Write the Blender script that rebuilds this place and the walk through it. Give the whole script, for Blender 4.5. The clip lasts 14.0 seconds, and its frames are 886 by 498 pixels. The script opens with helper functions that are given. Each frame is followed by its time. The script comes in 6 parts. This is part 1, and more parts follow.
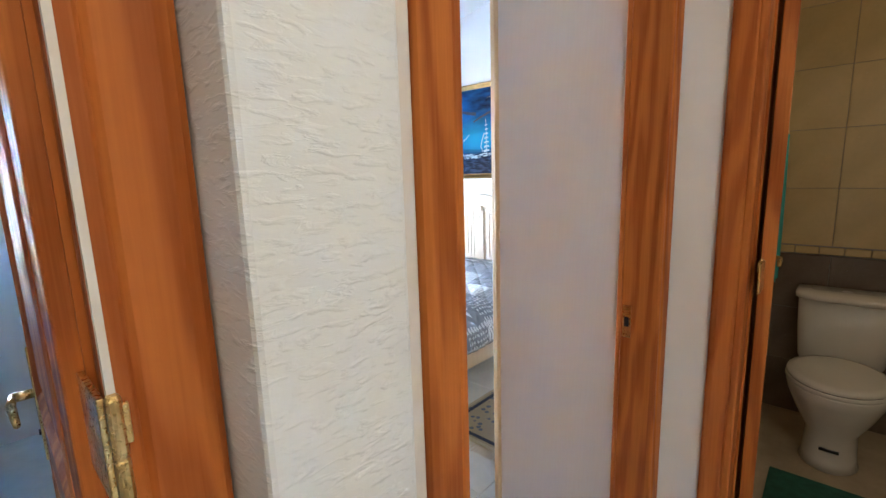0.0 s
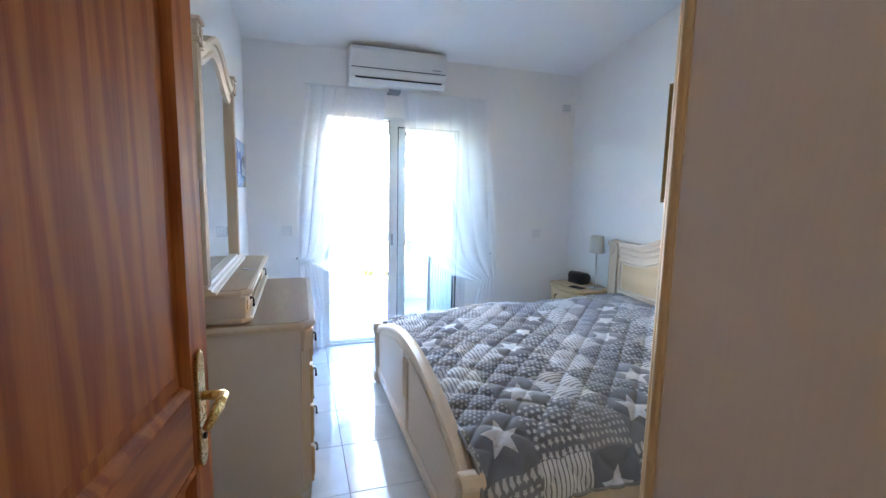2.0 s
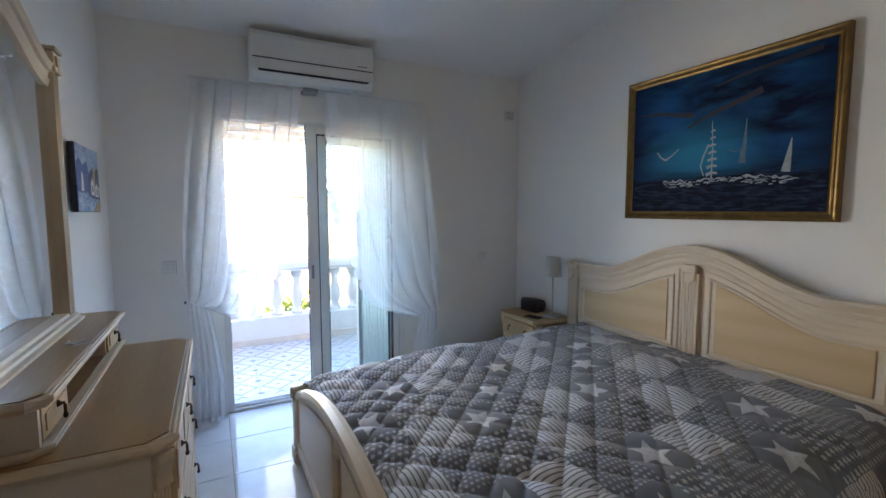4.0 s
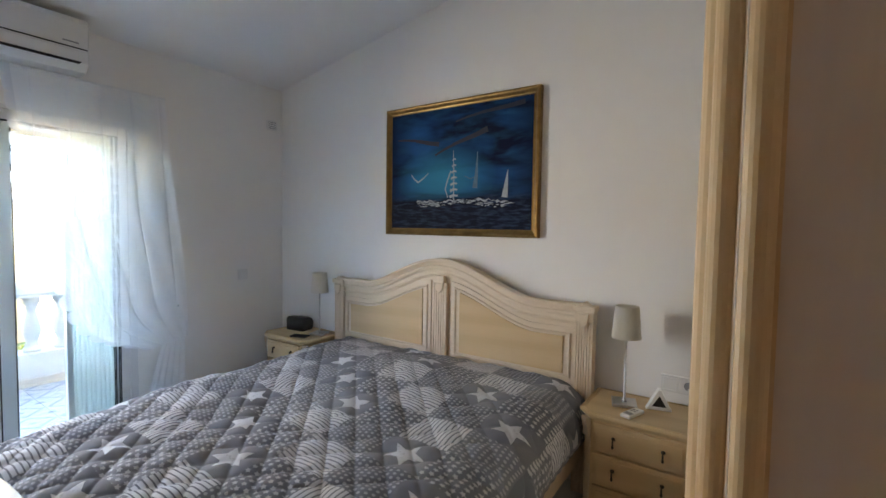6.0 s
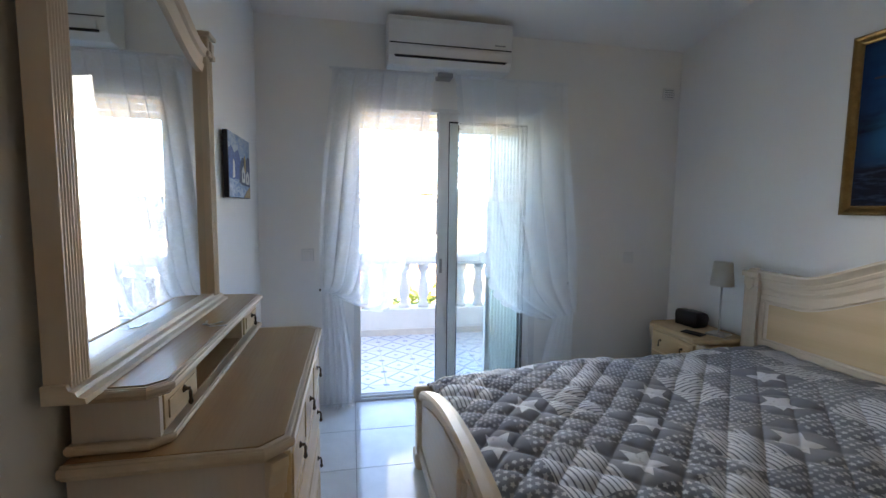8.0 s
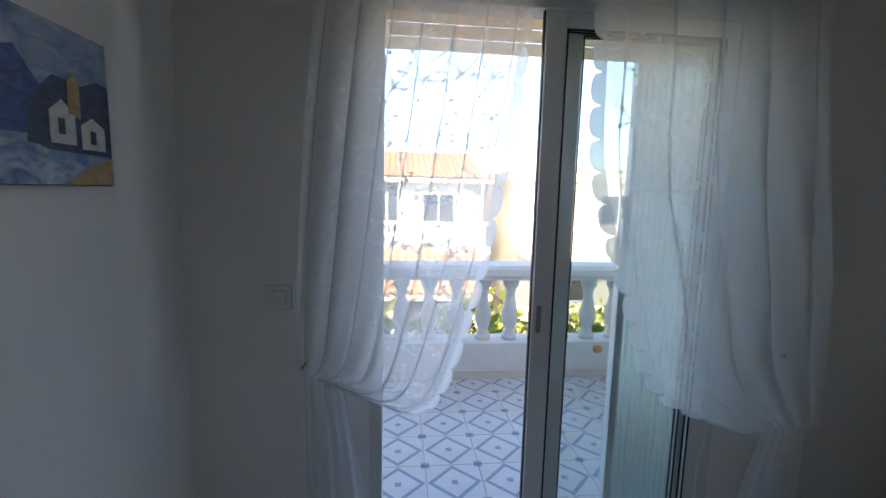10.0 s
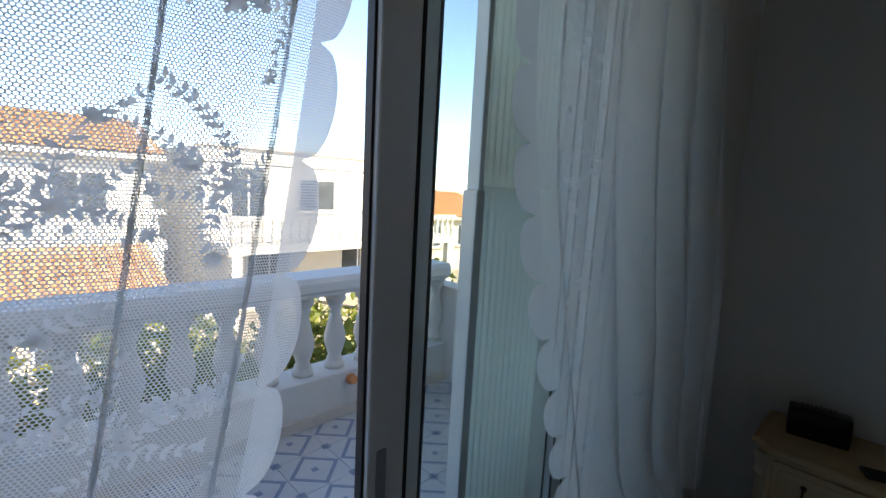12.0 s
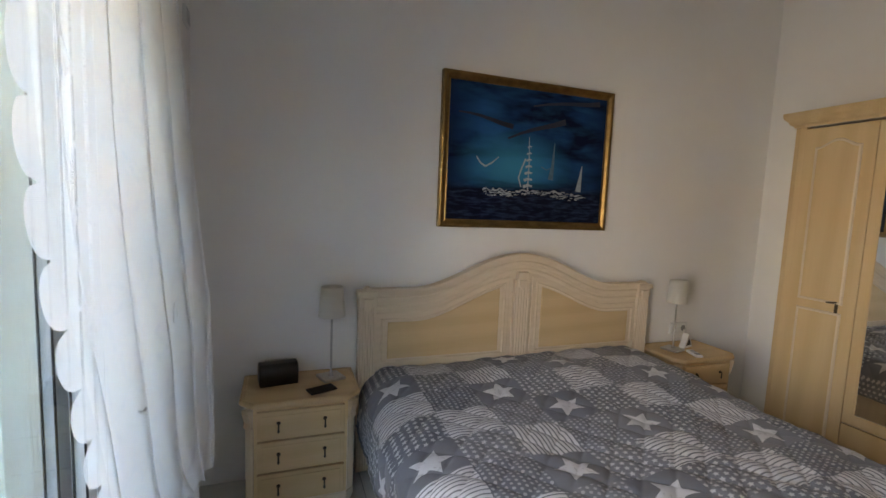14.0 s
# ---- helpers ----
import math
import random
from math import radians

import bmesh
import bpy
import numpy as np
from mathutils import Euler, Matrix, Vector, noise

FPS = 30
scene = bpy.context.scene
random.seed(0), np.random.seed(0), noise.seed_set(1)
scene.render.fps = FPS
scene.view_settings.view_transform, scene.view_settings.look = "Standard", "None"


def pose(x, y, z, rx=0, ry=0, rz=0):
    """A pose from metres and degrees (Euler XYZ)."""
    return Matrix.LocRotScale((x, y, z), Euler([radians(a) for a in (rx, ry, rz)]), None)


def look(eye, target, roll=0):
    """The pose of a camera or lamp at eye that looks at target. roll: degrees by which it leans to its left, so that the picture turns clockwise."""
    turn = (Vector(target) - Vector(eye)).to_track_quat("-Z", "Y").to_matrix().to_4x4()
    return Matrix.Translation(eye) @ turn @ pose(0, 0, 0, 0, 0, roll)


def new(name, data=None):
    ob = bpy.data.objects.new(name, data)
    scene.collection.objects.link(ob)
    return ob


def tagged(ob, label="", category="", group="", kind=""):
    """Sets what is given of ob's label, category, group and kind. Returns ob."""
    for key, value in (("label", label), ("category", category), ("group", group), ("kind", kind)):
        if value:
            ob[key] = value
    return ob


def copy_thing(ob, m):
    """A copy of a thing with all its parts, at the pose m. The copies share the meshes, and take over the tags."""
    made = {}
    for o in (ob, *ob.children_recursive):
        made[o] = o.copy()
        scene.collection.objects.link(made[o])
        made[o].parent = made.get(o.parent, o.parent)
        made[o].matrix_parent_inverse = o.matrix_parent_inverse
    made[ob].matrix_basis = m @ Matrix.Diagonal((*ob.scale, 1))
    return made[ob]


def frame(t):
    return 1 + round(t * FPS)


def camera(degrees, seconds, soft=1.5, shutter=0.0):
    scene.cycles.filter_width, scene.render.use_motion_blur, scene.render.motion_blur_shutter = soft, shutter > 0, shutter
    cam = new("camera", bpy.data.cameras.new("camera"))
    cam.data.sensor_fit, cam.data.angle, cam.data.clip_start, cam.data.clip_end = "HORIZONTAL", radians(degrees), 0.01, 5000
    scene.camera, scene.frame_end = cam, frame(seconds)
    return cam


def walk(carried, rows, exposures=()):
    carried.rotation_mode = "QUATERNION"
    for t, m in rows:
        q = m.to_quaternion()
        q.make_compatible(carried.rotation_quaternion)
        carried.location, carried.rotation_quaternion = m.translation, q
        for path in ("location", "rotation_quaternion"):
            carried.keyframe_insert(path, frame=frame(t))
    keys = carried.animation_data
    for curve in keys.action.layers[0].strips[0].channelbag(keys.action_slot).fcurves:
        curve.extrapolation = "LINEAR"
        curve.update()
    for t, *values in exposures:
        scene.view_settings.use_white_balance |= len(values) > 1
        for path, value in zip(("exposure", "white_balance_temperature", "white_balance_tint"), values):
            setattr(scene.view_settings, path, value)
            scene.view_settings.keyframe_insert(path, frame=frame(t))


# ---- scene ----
cam = camera(89.8, 14.0)
PATH = [
    (0, (-0.393, -0.227, 1.384), (1.054, 1.112, 1.048), -1.7),
    (0.5, (-0.171, -0.236, 1.383), (1.238, 1.145, 1.056), -1.2),
    (1, (0.029, -0.122, 1.39), (1.264, 1.421, 1.079), -1.1),
    (1.5, (0.205, 0.024, 1.381), (1.108, 1.788, 1.104), -0.6),
    (2, (0.37, 0.158, 1.369), (0.982, 2.045, 1.114), 1.2),
    (2.2, (0.394, 0.23, 1.369), (0.996, 2.118, 1.099), 1.3),
    (4.3, (0.54, 0.803, 1.38), (1.599, 2.494, 1.237), -0.2),
    (4.5, (0.554, 0.804, 1.379), (1.721, 2.422, 1.245), -0.1),
    (5, (0.567, 0.779, 1.382), (1.966, 2.204, 1.265), 0.3),
    (5.5, (0.584, 0.752, 1.384), (2.154, 1.987, 1.277), 0.5),
    (6, (0.583, 0.752, 1.376), (2.235, 1.875, 1.28), 0.9),
    (6.5, (0.598, 0.772, 1.377), (2.178, 1.995, 1.277), 0.9),
    (7, (0.55, 0.83, 1.397), (1.918, 2.284, 1.274), 0.6),
    (7.5, (0.553, 0.886, 1.367), (1.493, 2.648, 1.236), 1.2),
    (8, (0.55, 1.047, 1.335), (0.951, 2.998, 1.152), 0.7),
    (8.5, (0.55, 1.349, 1.355), (0.77, 3.326, 1.146), 0.5),
    (9, (0.597, 1.711, 1.352), (0.783, 3.688, 1.108), 1.3),
    (9.2, (0.621, 1.868, 1.367), (0.798, 3.845, 1.122), 1.4),
    (11.3, (0.677, 3.462, 1.384), (1.379, 5.311, 1.083), 0.7),
    (11.5, (0.723, 3.518, 1.381), (1.603, 5.291, 1.093), 0.1),
    (12, (0.77, 3.559, 1.384), (2.159, 4.97, 1.106), 3.1),
    (12.5, (0.8, 3.738, 1.395), (2.665, 4.419, 1.161), 3.0),
    (13, (0.68, 3.735, 1.42), (2.664, 3.872, 1.207), 1.6),
    (13.5, (0.64, 3.7, 1.435), (2.605, 3.398, 1.216), 2.0),
    (14, (0.608, 3.643, 1.442), (2.481, 2.969, 1.247), 2.4),
]

EXPOSURES = [(0.0, 7.0, 6300, 10), (0.8, 6.8, 6300, 10), (1.5, 6.1, 6900, 12), (2.2, 5.7, 7200, 12), (4.3, 4.5, 8400, 15), (5.5, 4.7, 8800, 16), (6.1, 5.05, 8800, 16), (6.6, 5.0, 8800, 16), (7.1, 4.6, 8600, 15), (8.0, 4.5, 8400, 14), (8.5, 4.35, 8500, 13), (9.2, 3.85, 8500, 13),
             (11.3, 2.15, 8200, 10), (12.0, 2.1, 8200, 10), (12.5, 2.6, 8100, 12), (13.0, 3.15, 8700, 17), (13.5, 3.85, 9800, 19), (14.0, 4.5, 10700, 20)]
walk(cam, [(t, look(eye, target, roll)) for t, eye, target, roll in PATH], EXPOSURES)

# ---- world, sun, lamps ----
world = bpy.data.worlds.new("sky")
scene.world = world
world.use_nodes = True
_wn = world.node_tree.nodes
_sky = _wn.new("ShaderNodeTexSky")
_sky.sky_type = "NISHITA"
_sky.sun_disc = False
_sky.sun_elevation = radians(38)
_sky.sun_rotation = radians(160)
_sky.dust_density = 0.0
_sky.ozone_density = 4.0
_sky.air_density = 0.7
_wn["Background"].inputs[1].default_value = 0.15
world.node_tree.links.new(_sky.outputs[0], _wn["Background"].inputs[0])


def lamp(name, kind, m, energy, color=(1, 1, 1), size=0.3):
    data = bpy.data.lights.new(name, kind)
    data.energy, data.color = energy, color
    if kind == "SUN":
        data.angle = radians(0.5)
    elif kind == "AREA":
        data.shape, data.size, data.size_y = "RECTANGLE", *size
        data.spread = radians(100)
    else:
        data.shadow_soft_size = size
    ob = new(name, data)
    ob.matrix_world = m
    return ob


lamp("sun", "SUN", look((6, -14, 13), (0, 0, 0)), 3.6, (1.0, 0.95, 0.87))
# added fill lamp inside the curtains, lifts the room beyond what the sky gives
lamp("door_daylight", "AREA", look((1.02, 3.86, 1.15), (1.52, 2.36, 1.05)), 0.355, (0.84, 0.93, 1.0), (0.5, 1.7))
# added warm fill for the hall, no fitting known there
lamp("hall_lamp_light", "POINT", pose(-0.5, -1.1, 2.2), 0.135, (1.0, 0.88, 0.70), 0.12)
# added weak fill that brightens the bathroom, its source is not known
lamp("bath_lamp_light", "POINT", pose(1.9, -0.8, 2.25), 0.02, (1.0, 0.8, 0.5), 0.1)


# ---- materials ----
class Nodes:
    """A small builder for node materials."""

    def __init__(self, name):
        self.m = bpy.data.materials.new(name)
        self.m.use_nodes = True
        self.t = self.m.node_tree
        self.bsdf = self.t.nodes["Principled BSDF"]
        self.out = self.t.nodes["Material Output"]

    def put(self, socket, value):
        if isinstance(value, bpy.types.NodeSocket):
            self.t.links.new(value, socket)
        elif isinstance(value, (tuple, list)) and len(value) == 3 and socket.type == "RGBA":
            socket.default_value = (*value, 1)
        else:
            socket.default_value = value

    def add(self, kind, outs=0, props=None, **ins):
        n = self.t.nodes.new(kind)
        for k, v in (props or {}).items():
            setattr(n, k, v)
        for k, v in ins.items():
            key = int(k[1:]) if k[0] == "i" and k[1:].isdigit() else k.replace("_", " ")
            self.put(n.inputs[key], v)
        return n.outputs[outs]

    def math(self, op, a, b=0.0, c=0.0):
        return self.add("ShaderNodeMath", 0, {"operation": op}, i0=a, i1=b, i2=c)

    def mix(self, f, a, b, blend="MIX"):
        n = self.t.nodes.new("ShaderNodeMix")
        n.data_type, n.blend_type = "RGBA", blend
        self.put(n.inputs[0], f), self.put(n.inputs[6], a), self.put(n.inputs[7], b)
        return n.outputs[2]

    def coord(self, which="Object", scale=(1, 1, 1), rot=(0, 0, 0)):
        n = self.t.nodes.new("ShaderNodeTexCoord")
        mp = self.t.nodes.new("ShaderNodeMapping")
        self.t.links.new(n.outputs[which], mp.inputs[0])
        mp.inputs[3].default_value = scale
        mp.inputs[2].default_value = [radians(r) for r in rot]
        return mp.outputs[0]

    def noise(self, vec, scale, detail=3.0, rough=0.55, dist=0.0):
        return self.add("ShaderNodeTexNoise", 0, None, Vector=vec, Scale=scale, Detail=detail, Roughness=rough, Distortion=dist)

    def ramp(self, f, lo, hi, a=0.0, b=1.0):
        return self.add("ShaderNodeMapRange", 0, None, i0=f, i1=lo, i2=hi, i3=a, i4=b)

    def bump(self, height, strength, dist=0.002):
        n = self.t.nodes.new("ShaderNodeBump")
        n.inputs["Strength"].default_value = strength
        n.inputs["Distance"].default_value = dist
        self.put(n.inputs["Height"], height)
        self.t.links.new(n.outputs[0], self.bsdf.inputs["Normal"])

    def set(self, **ins):
        for k, v in ins.items():
            self.put(self.bsdf.inputs[k.replace("_", " ")], v)
        return self


def shade(c, k):
    return tuple(min(1.0, v * k) for v in c)


def plain(name, color, rough=0.5, metal=0.0, var=0.08, scale=5.0, bump=0.1, bscale=180.0, coat=0.0, stretch=(1, 1, 1), dist=0.0006):
    n = Nodes(name)
    v = n.coord("Object", stretch)
    big, fine = n.noise(v, scale), n.noise(v, scale * 9, 4)
    c = n.mix(n.ramp(big, 0.3, 0.7), shade(color, 1 - var), shade(color, 1 + var))
    c = n.mix(n.math("MULTIPLY", n.ramp(fine, 0.45, 0.75), 0.35), c, shade(color, 1 - 1.6 * var))
    n.set(Base_Color=c, Metallic=metal, Roughness=n.ramp(fine, 0.2, 0.8, max(0.02, rough - 0.06), rough + 0.08), Coat_Weight=coat)
    if bump:
        n.bump(n.noise(v, bscale, 2), bump, dist)
    return n.m


def grained(name, light, dark, scale=7.0, axis=2, rough=0.35, coat=0.3, amount=1.0, dist=7.0, along=0.055, spec=0.5):
    """Wood with long grain along one axis."""
    n = Nodes(name)
    st = [1.0, 1.0, 1.0]
    st[axis] = along
    v = n.coord("Object", st)
    wob = n.noise(v, 2.2, 2)
    wv = n.add("ShaderNodeTexWave", 1, {"wave_type": "BANDS", "bands_direction": "DIAGONAL", "wave_profile": "SIN"},
               Vector=v, Scale=scale, Distortion=dist, Detail=2.0, Detail_Scale=1.2, Detail_Roughness=0.6)
    fib = n.noise(n.coord("Object", [s * 40 if s == 1.0 else 1.0 for s in st]), 6.0, 3)
    f = n.math("ADD", n.math("MULTIPLY", n.ramp(wv, 0.15, 0.9), 0.75 * amount), n.math("MULTIPLY", n.ramp(fib, 0.35, 0.7), 0.3 * amount))
    c = n.mix(f, light, dark)
    c = n.mix(n.math("MULTIPLY", n.ramp(wob, 0.4, 0.8), 0.25), c, shade(dark, 1.15))
    n.set(Base_Color=c, Roughness=n.ramp(fib, 0.2, 0.8, rough - 0.05, rough + 0.1), Coat_Weight=coat, Coat_Roughness=0.2, Specular_IOR_Level=spec)
    n.bump(n.math("ADD", n.math("MULTIPLY", wv, amount), fib), 0.08, 0.0005)
    return n.m


def stucco(name, color, relief=0.42):
    """Hand-trowelled wall with strokes running across."""
    n = Nodes(name)
    v = n.coord("Object", (1, 1, 3.4), (0, 12, 0))
    a, b = n.noise(v, 34.0, 4, 0.5, 0.6), n.noise(v, 120.0, 3)
    c = n.mix(n.ramp(n.noise(n.coord(), 1.6, 3), 0.3, 0.75), shade(color, 0.95), shade(color, 1.03))
    n.set(Base_Color=c, Roughness=0.9)
    n.bump(n.math("ADD", n.ramp(a, 0.5, 0.68), n.math("MULTIPLY", b, 0.3)), relief, 0.0022)
    return n.m


M = {}
M["wall"] = plain("white_wall_paint", (0.87, 0.855, 0.825), 0.85, var=0.015, scale=1.6, bump=0.25, bscale=120, dist=0.001)
M["ceiling"] = plain("ceiling_paint", (0.87, 0.87, 0.86), 0.9, var=0.015, scale=1.2, bump=0.2, bscale=90, dist=0.001)
M["stucco"] = stucco("trowelled_wall", (0.77, 0.77, 0.74))
M["reveal"] = plain("smooth_plaster", (0.72, 0.66, 0.58), 0.8, var=0.03, scale=4, bump=0.2, bscale=60)
M["pine"] = grained("varnished_pine", (0.56, 0.172, 0.033), (0.29, 0.066, 0.011), 11.0, 2, 0.58, 0.0, 0.85, 9.0, 0.10, 0.2)
M["pine_x"] = grained("varnished_pine_across", (0.56, 0.172, 0.033), (0.29, 0.066, 0.011), 11.0, 0, 0.40, 0.1, 0.85, 9.0, 0.10, 0.2)
M["pine_y"] = grained("varnished_pine_along", (0.56, 0.172, 0.033), (0.29, 0.066, 0.011), 11.0, 1, 0.40, 0.1, 0.85, 9.0, 0.10, 0.2)
M["cream"] = grained("cream_lacquer", (0.70, 0.50, 0.28), (0.60, 0.405, 0.21), 5.0, 2, 0.46, 0.08, 0.6, 3.0)
M["cream_y"] = grained("cream_lacquer_along", (0.68, 0.48, 0.27), (0.57, 0.38, 0.20), 5.0, 1, 0.48, 0.06, 0.6, 3.0)
M["cream_top"] = grained("honey_lacquer_top", (0.45, 0.27, 0.115), (0.36, 0.195, 0.08), 5.0, 1, 0.32, 0.2, 0.6, 3.0)
M["lime"] = grained("limed_wood", (0.74, 0.60, 0.45), (0.61, 0.47, 0.33), 14.0, 2, 0.45, 0.1, 0.18, 1.2)
M["lime_y"] = grained("limed_wood_along", (0.74, 0.60, 0.45), (0.61, 0.47, 0.33), 14.0, 1, 0.45, 0.1, 0.18, 1.2)
M["side"] = grained("wardrobe_side", (0.74, 0.65, 0.57), (0.68, 0.58, 0.49), 40.0, 2, 0.5, 0.0, 0.2, 8.0)
M["brass"] = plain("aged_brass", (0.72, 0.50, 0.20), 0.28, 1.0, 0.15, 30, 0.05, 300)
M["bronze"] = plain("dark_bronze", (0.10, 0.075, 0.05), 0.4, 0.9, 0.2, 40, 0.1, 200)
M["steel"] = plain("brushed_steel", (0.55, 0.54, 0.52), 0.35, 1.0, 0.08, 50, 0.05, 400, stretch=(1, 1, 0.05))
M["white_plastic"] = plain("white_plastic", (0.78, 0.78, 0.76), 0.35, 0, 0.02, 6, 0.02, 200)
M["grey_plastic"] = plain("grey_plastic", (0.30, 0.30, 0.31), 0.45, 0, 0.05, 20, 0.05, 300)
M["black"] = plain("black_plastic", (0.012, 0.012, 0.013), 0.35, 0, 0.2, 20, 0.05, 400)
# near black for screens and for shade drawn in slots, gaps and holes
M["dark"] = plain("screen_and_gap_shade_black", (0.02, 0.018, 0.016), 0.8, 0, 0.1, 20, 0)
M["alu"] = plain("white_lacquered_aluminium", (0.74, 0.74, 0.73), 0.3, 0.0, 0.03, 8, 0.03, 200)
M["gasket"] = plain("black_rubber", (0.015, 0.015, 0.016), 0.6, 0, 0.1, 20, 0.05, 200)
M["tile"] = None
M["cloth_white"] = plain("white_lampshade_cloth", (0.80, 0.78, 0.72), 0.9, 0, 0.03, 10, 0.3, 700, dist=0.0005)
M["ceramic"] = plain("glazed_ceramic", (0.78, 0.74, 0.66), 0.12, 0, 0.02, 4, 0)
M["masonry"] = plain("white_masonry_paint", (0.56, 0.55, 0.53), 0.85, 0, 0.05, 3, 0.4, 60, dist=0.002)


def floor_tile():
    n = Nodes("glazed_floor_tile")
    v = n.coord()
    info = n.add("ShaderNodeObjectInfo", 5)
    cl = n.noise(v, 5.0, 5, 0.65, 0.6)
    c = n.mix(n.ramp(cl, 0.35, 0.7), (0.70, 0.70, 0.68), (0.60, 0.60, 0.59))
    c = n.mix(n.math("MULTIPLY", info, 0.12), c, (0.6, 0.58, 0.55))
    n.set(Base_Color=c, Roughness=n.ramp(cl, 0.2, 0.8, 0.07, 0.13))
    n.bump(n.noise(v, 9.0, 2), 0.05, 0.002)
    return n.m


M["tile"] = floor_tile()
M["grout"] = plain("grey_grout", (0.30, 0.29, 0.28), 0.9, 0, 0.1, 30, 0.2, 200)


def glass():
    n = Nodes("clear_glass")
    tr = n.add("ShaderNodeBsdfTransparent", 0, None, Color=(0.93, 0.96, 0.95))
    gl = n.add("ShaderNodeBsdfGlossy", 0, None, Roughness=0.01)
    fr = n.add("ShaderNodeLayerWeight", 1, None, Blend=0.5)
    sh = n.add("ShaderNodeMixShader", 0, None, i0=n.math("ADD", n.math("MULTIPLY", n.math("POWER", fr, 5.0), 0.8), 0.04), i1=tr, i2=gl)
    n.t.links.new(sh, n.out.inputs[0])
    return n.m


def mirror_glass():
    n = Nodes("silvered_mirror")
    n.set(Base_Color=(0.88, 0.90, 0.89), Metallic=1.0, Roughness=0.015)
    return n.m


M["glass"], M["mirror"] = glass(), mirror_glass()


# ---- mesh helpers ----
def mesh_of(name, bm, material, smooth=False):
    me = bpy.data.meshes.new(name)
    bmesh.ops.recalc_face_normals(bm, faces=bm.faces)
    bm.to_mesh(me)
    bm.free()
    if material:
        me.materials.append(material)
    if smooth:
        for p in me.polygons:
            p.use_smooth = True
    return me


def part(name, bm, material, parent=None, label="", smooth=False):
    ob = new(name, mesh_of(name, bm, material, smooth))
    if parent:
        ob.parent = parent
    if label:
        tagged(ob, label)
    return ob


def thing(name, loc, label, category, group="", kind="", rz=0.0):
    ob = new(name)
    ob.empty_display_size = 0.05
    ob.matrix_basis = pose(*loc, 0, 0, rz)
    return tagged(ob, label, category, group, kind)


def setting(name, bm, material, label, category="structure", smooth=False):
    return tagged(part(name, bm, material, None, "", smooth), label, category, "", "structure")


def box(x0, x1, y0, y1, z0, z1, bevel=0.0, seg=2, bm=None):
    bm = bm or bmesh.new()
    vs = [bm.verts.new((x, y, z)) for x in (x0, x1) for y in (y0, y1) for z in (z0, z1)]
    fs = [bm.faces.new([vs[i] for i in q]) for q in ((0, 1, 3, 2), (4, 6, 7, 5), (0, 4, 5, 1), (2, 3, 7, 6), (0, 2, 6, 4), (1, 5, 7, 3))]
    if bevel:
        es = list({e for f in fs for e in f.edges})
        bmesh.ops.bevel(bm, geom=es, offset=bevel, segments=seg, profile=0.5, affect="EDGES")
    return bm


def joined(*bms):
    out = bmesh.new()
    for b in bms:
        me = bpy.data.meshes.new("t")
        b.to_mesh(me)
        b.free()
        out.from_mesh(me)
        bpy.data.meshes.remove(me)
    return out


def moved(bm, m):
    bm.transform(m)
    return bm


def prism(pts, a0, a1, axis="z", bevel=0.0, bm=None):
    """A polygon pushed out from a0 to a1 along an axis. Its 2D points are (x, y), (x, z) or (y, z)."""
    bm = bm or bmesh.new()
    at = {"z": lambda p, a: (p[0], p[1], a), "y": lambda p, a: (p[0], a, p[1]), "x": lambda p, a: (a, p[0], p[1])}[axis]
    lo, hi = [bm.verts.new(at(p, a0)) for p in pts], [bm.verts.new(at(p, a1)) for p in pts]
    n = len(pts)
    f0, f1 = bm.faces.new(lo), bm.faces.new(hi)
    for i in range(n):
        bm.faces.new((lo[i], lo[(i + 1) % n], hi[(i + 1) % n], hi[i]))
    if bevel:
        bmesh.ops.bevel(bm, geom=list({*f0.edges, *f1.edges}), offset=bevel, segments=2, profile=0.5, affect="EDGES")
    return bm


def lathe(profile, seg=24, bm=None, closed=True):
    """Turned about z from (radius, height) pairs."""
    bm = bm or bmesh.new()
    rings = [[bm.verts.new((r * math.cos(2 * math.pi * k / seg), r * math.sin(2 * math.pi * k / seg), z)) for k in range(seg)] for r, z in profile]
    for a, b in zip(rings, rings[1:]):
        for k in range(seg):
            bm.faces.new((a[k], a[(k + 1) % seg], b[(k + 1) % seg], b[k]))
    if closed:
        bm.faces.new(rings[0])
        bm.faces.new(rings[-1])
    return bm


def rod(a, b, r, seg=12, bm=None, r2=None):
    a, b = Vector(a), Vector(b)
    one = lathe([(r, 0), (r if r2 is None else r2, (b - a).length)], seg)
    one.transform(Matrix.Translation(a) @ (b - a).to_track_quat("Z", "Y").to_matrix().to_4x4())
    return joined(bm, one) if bm else one


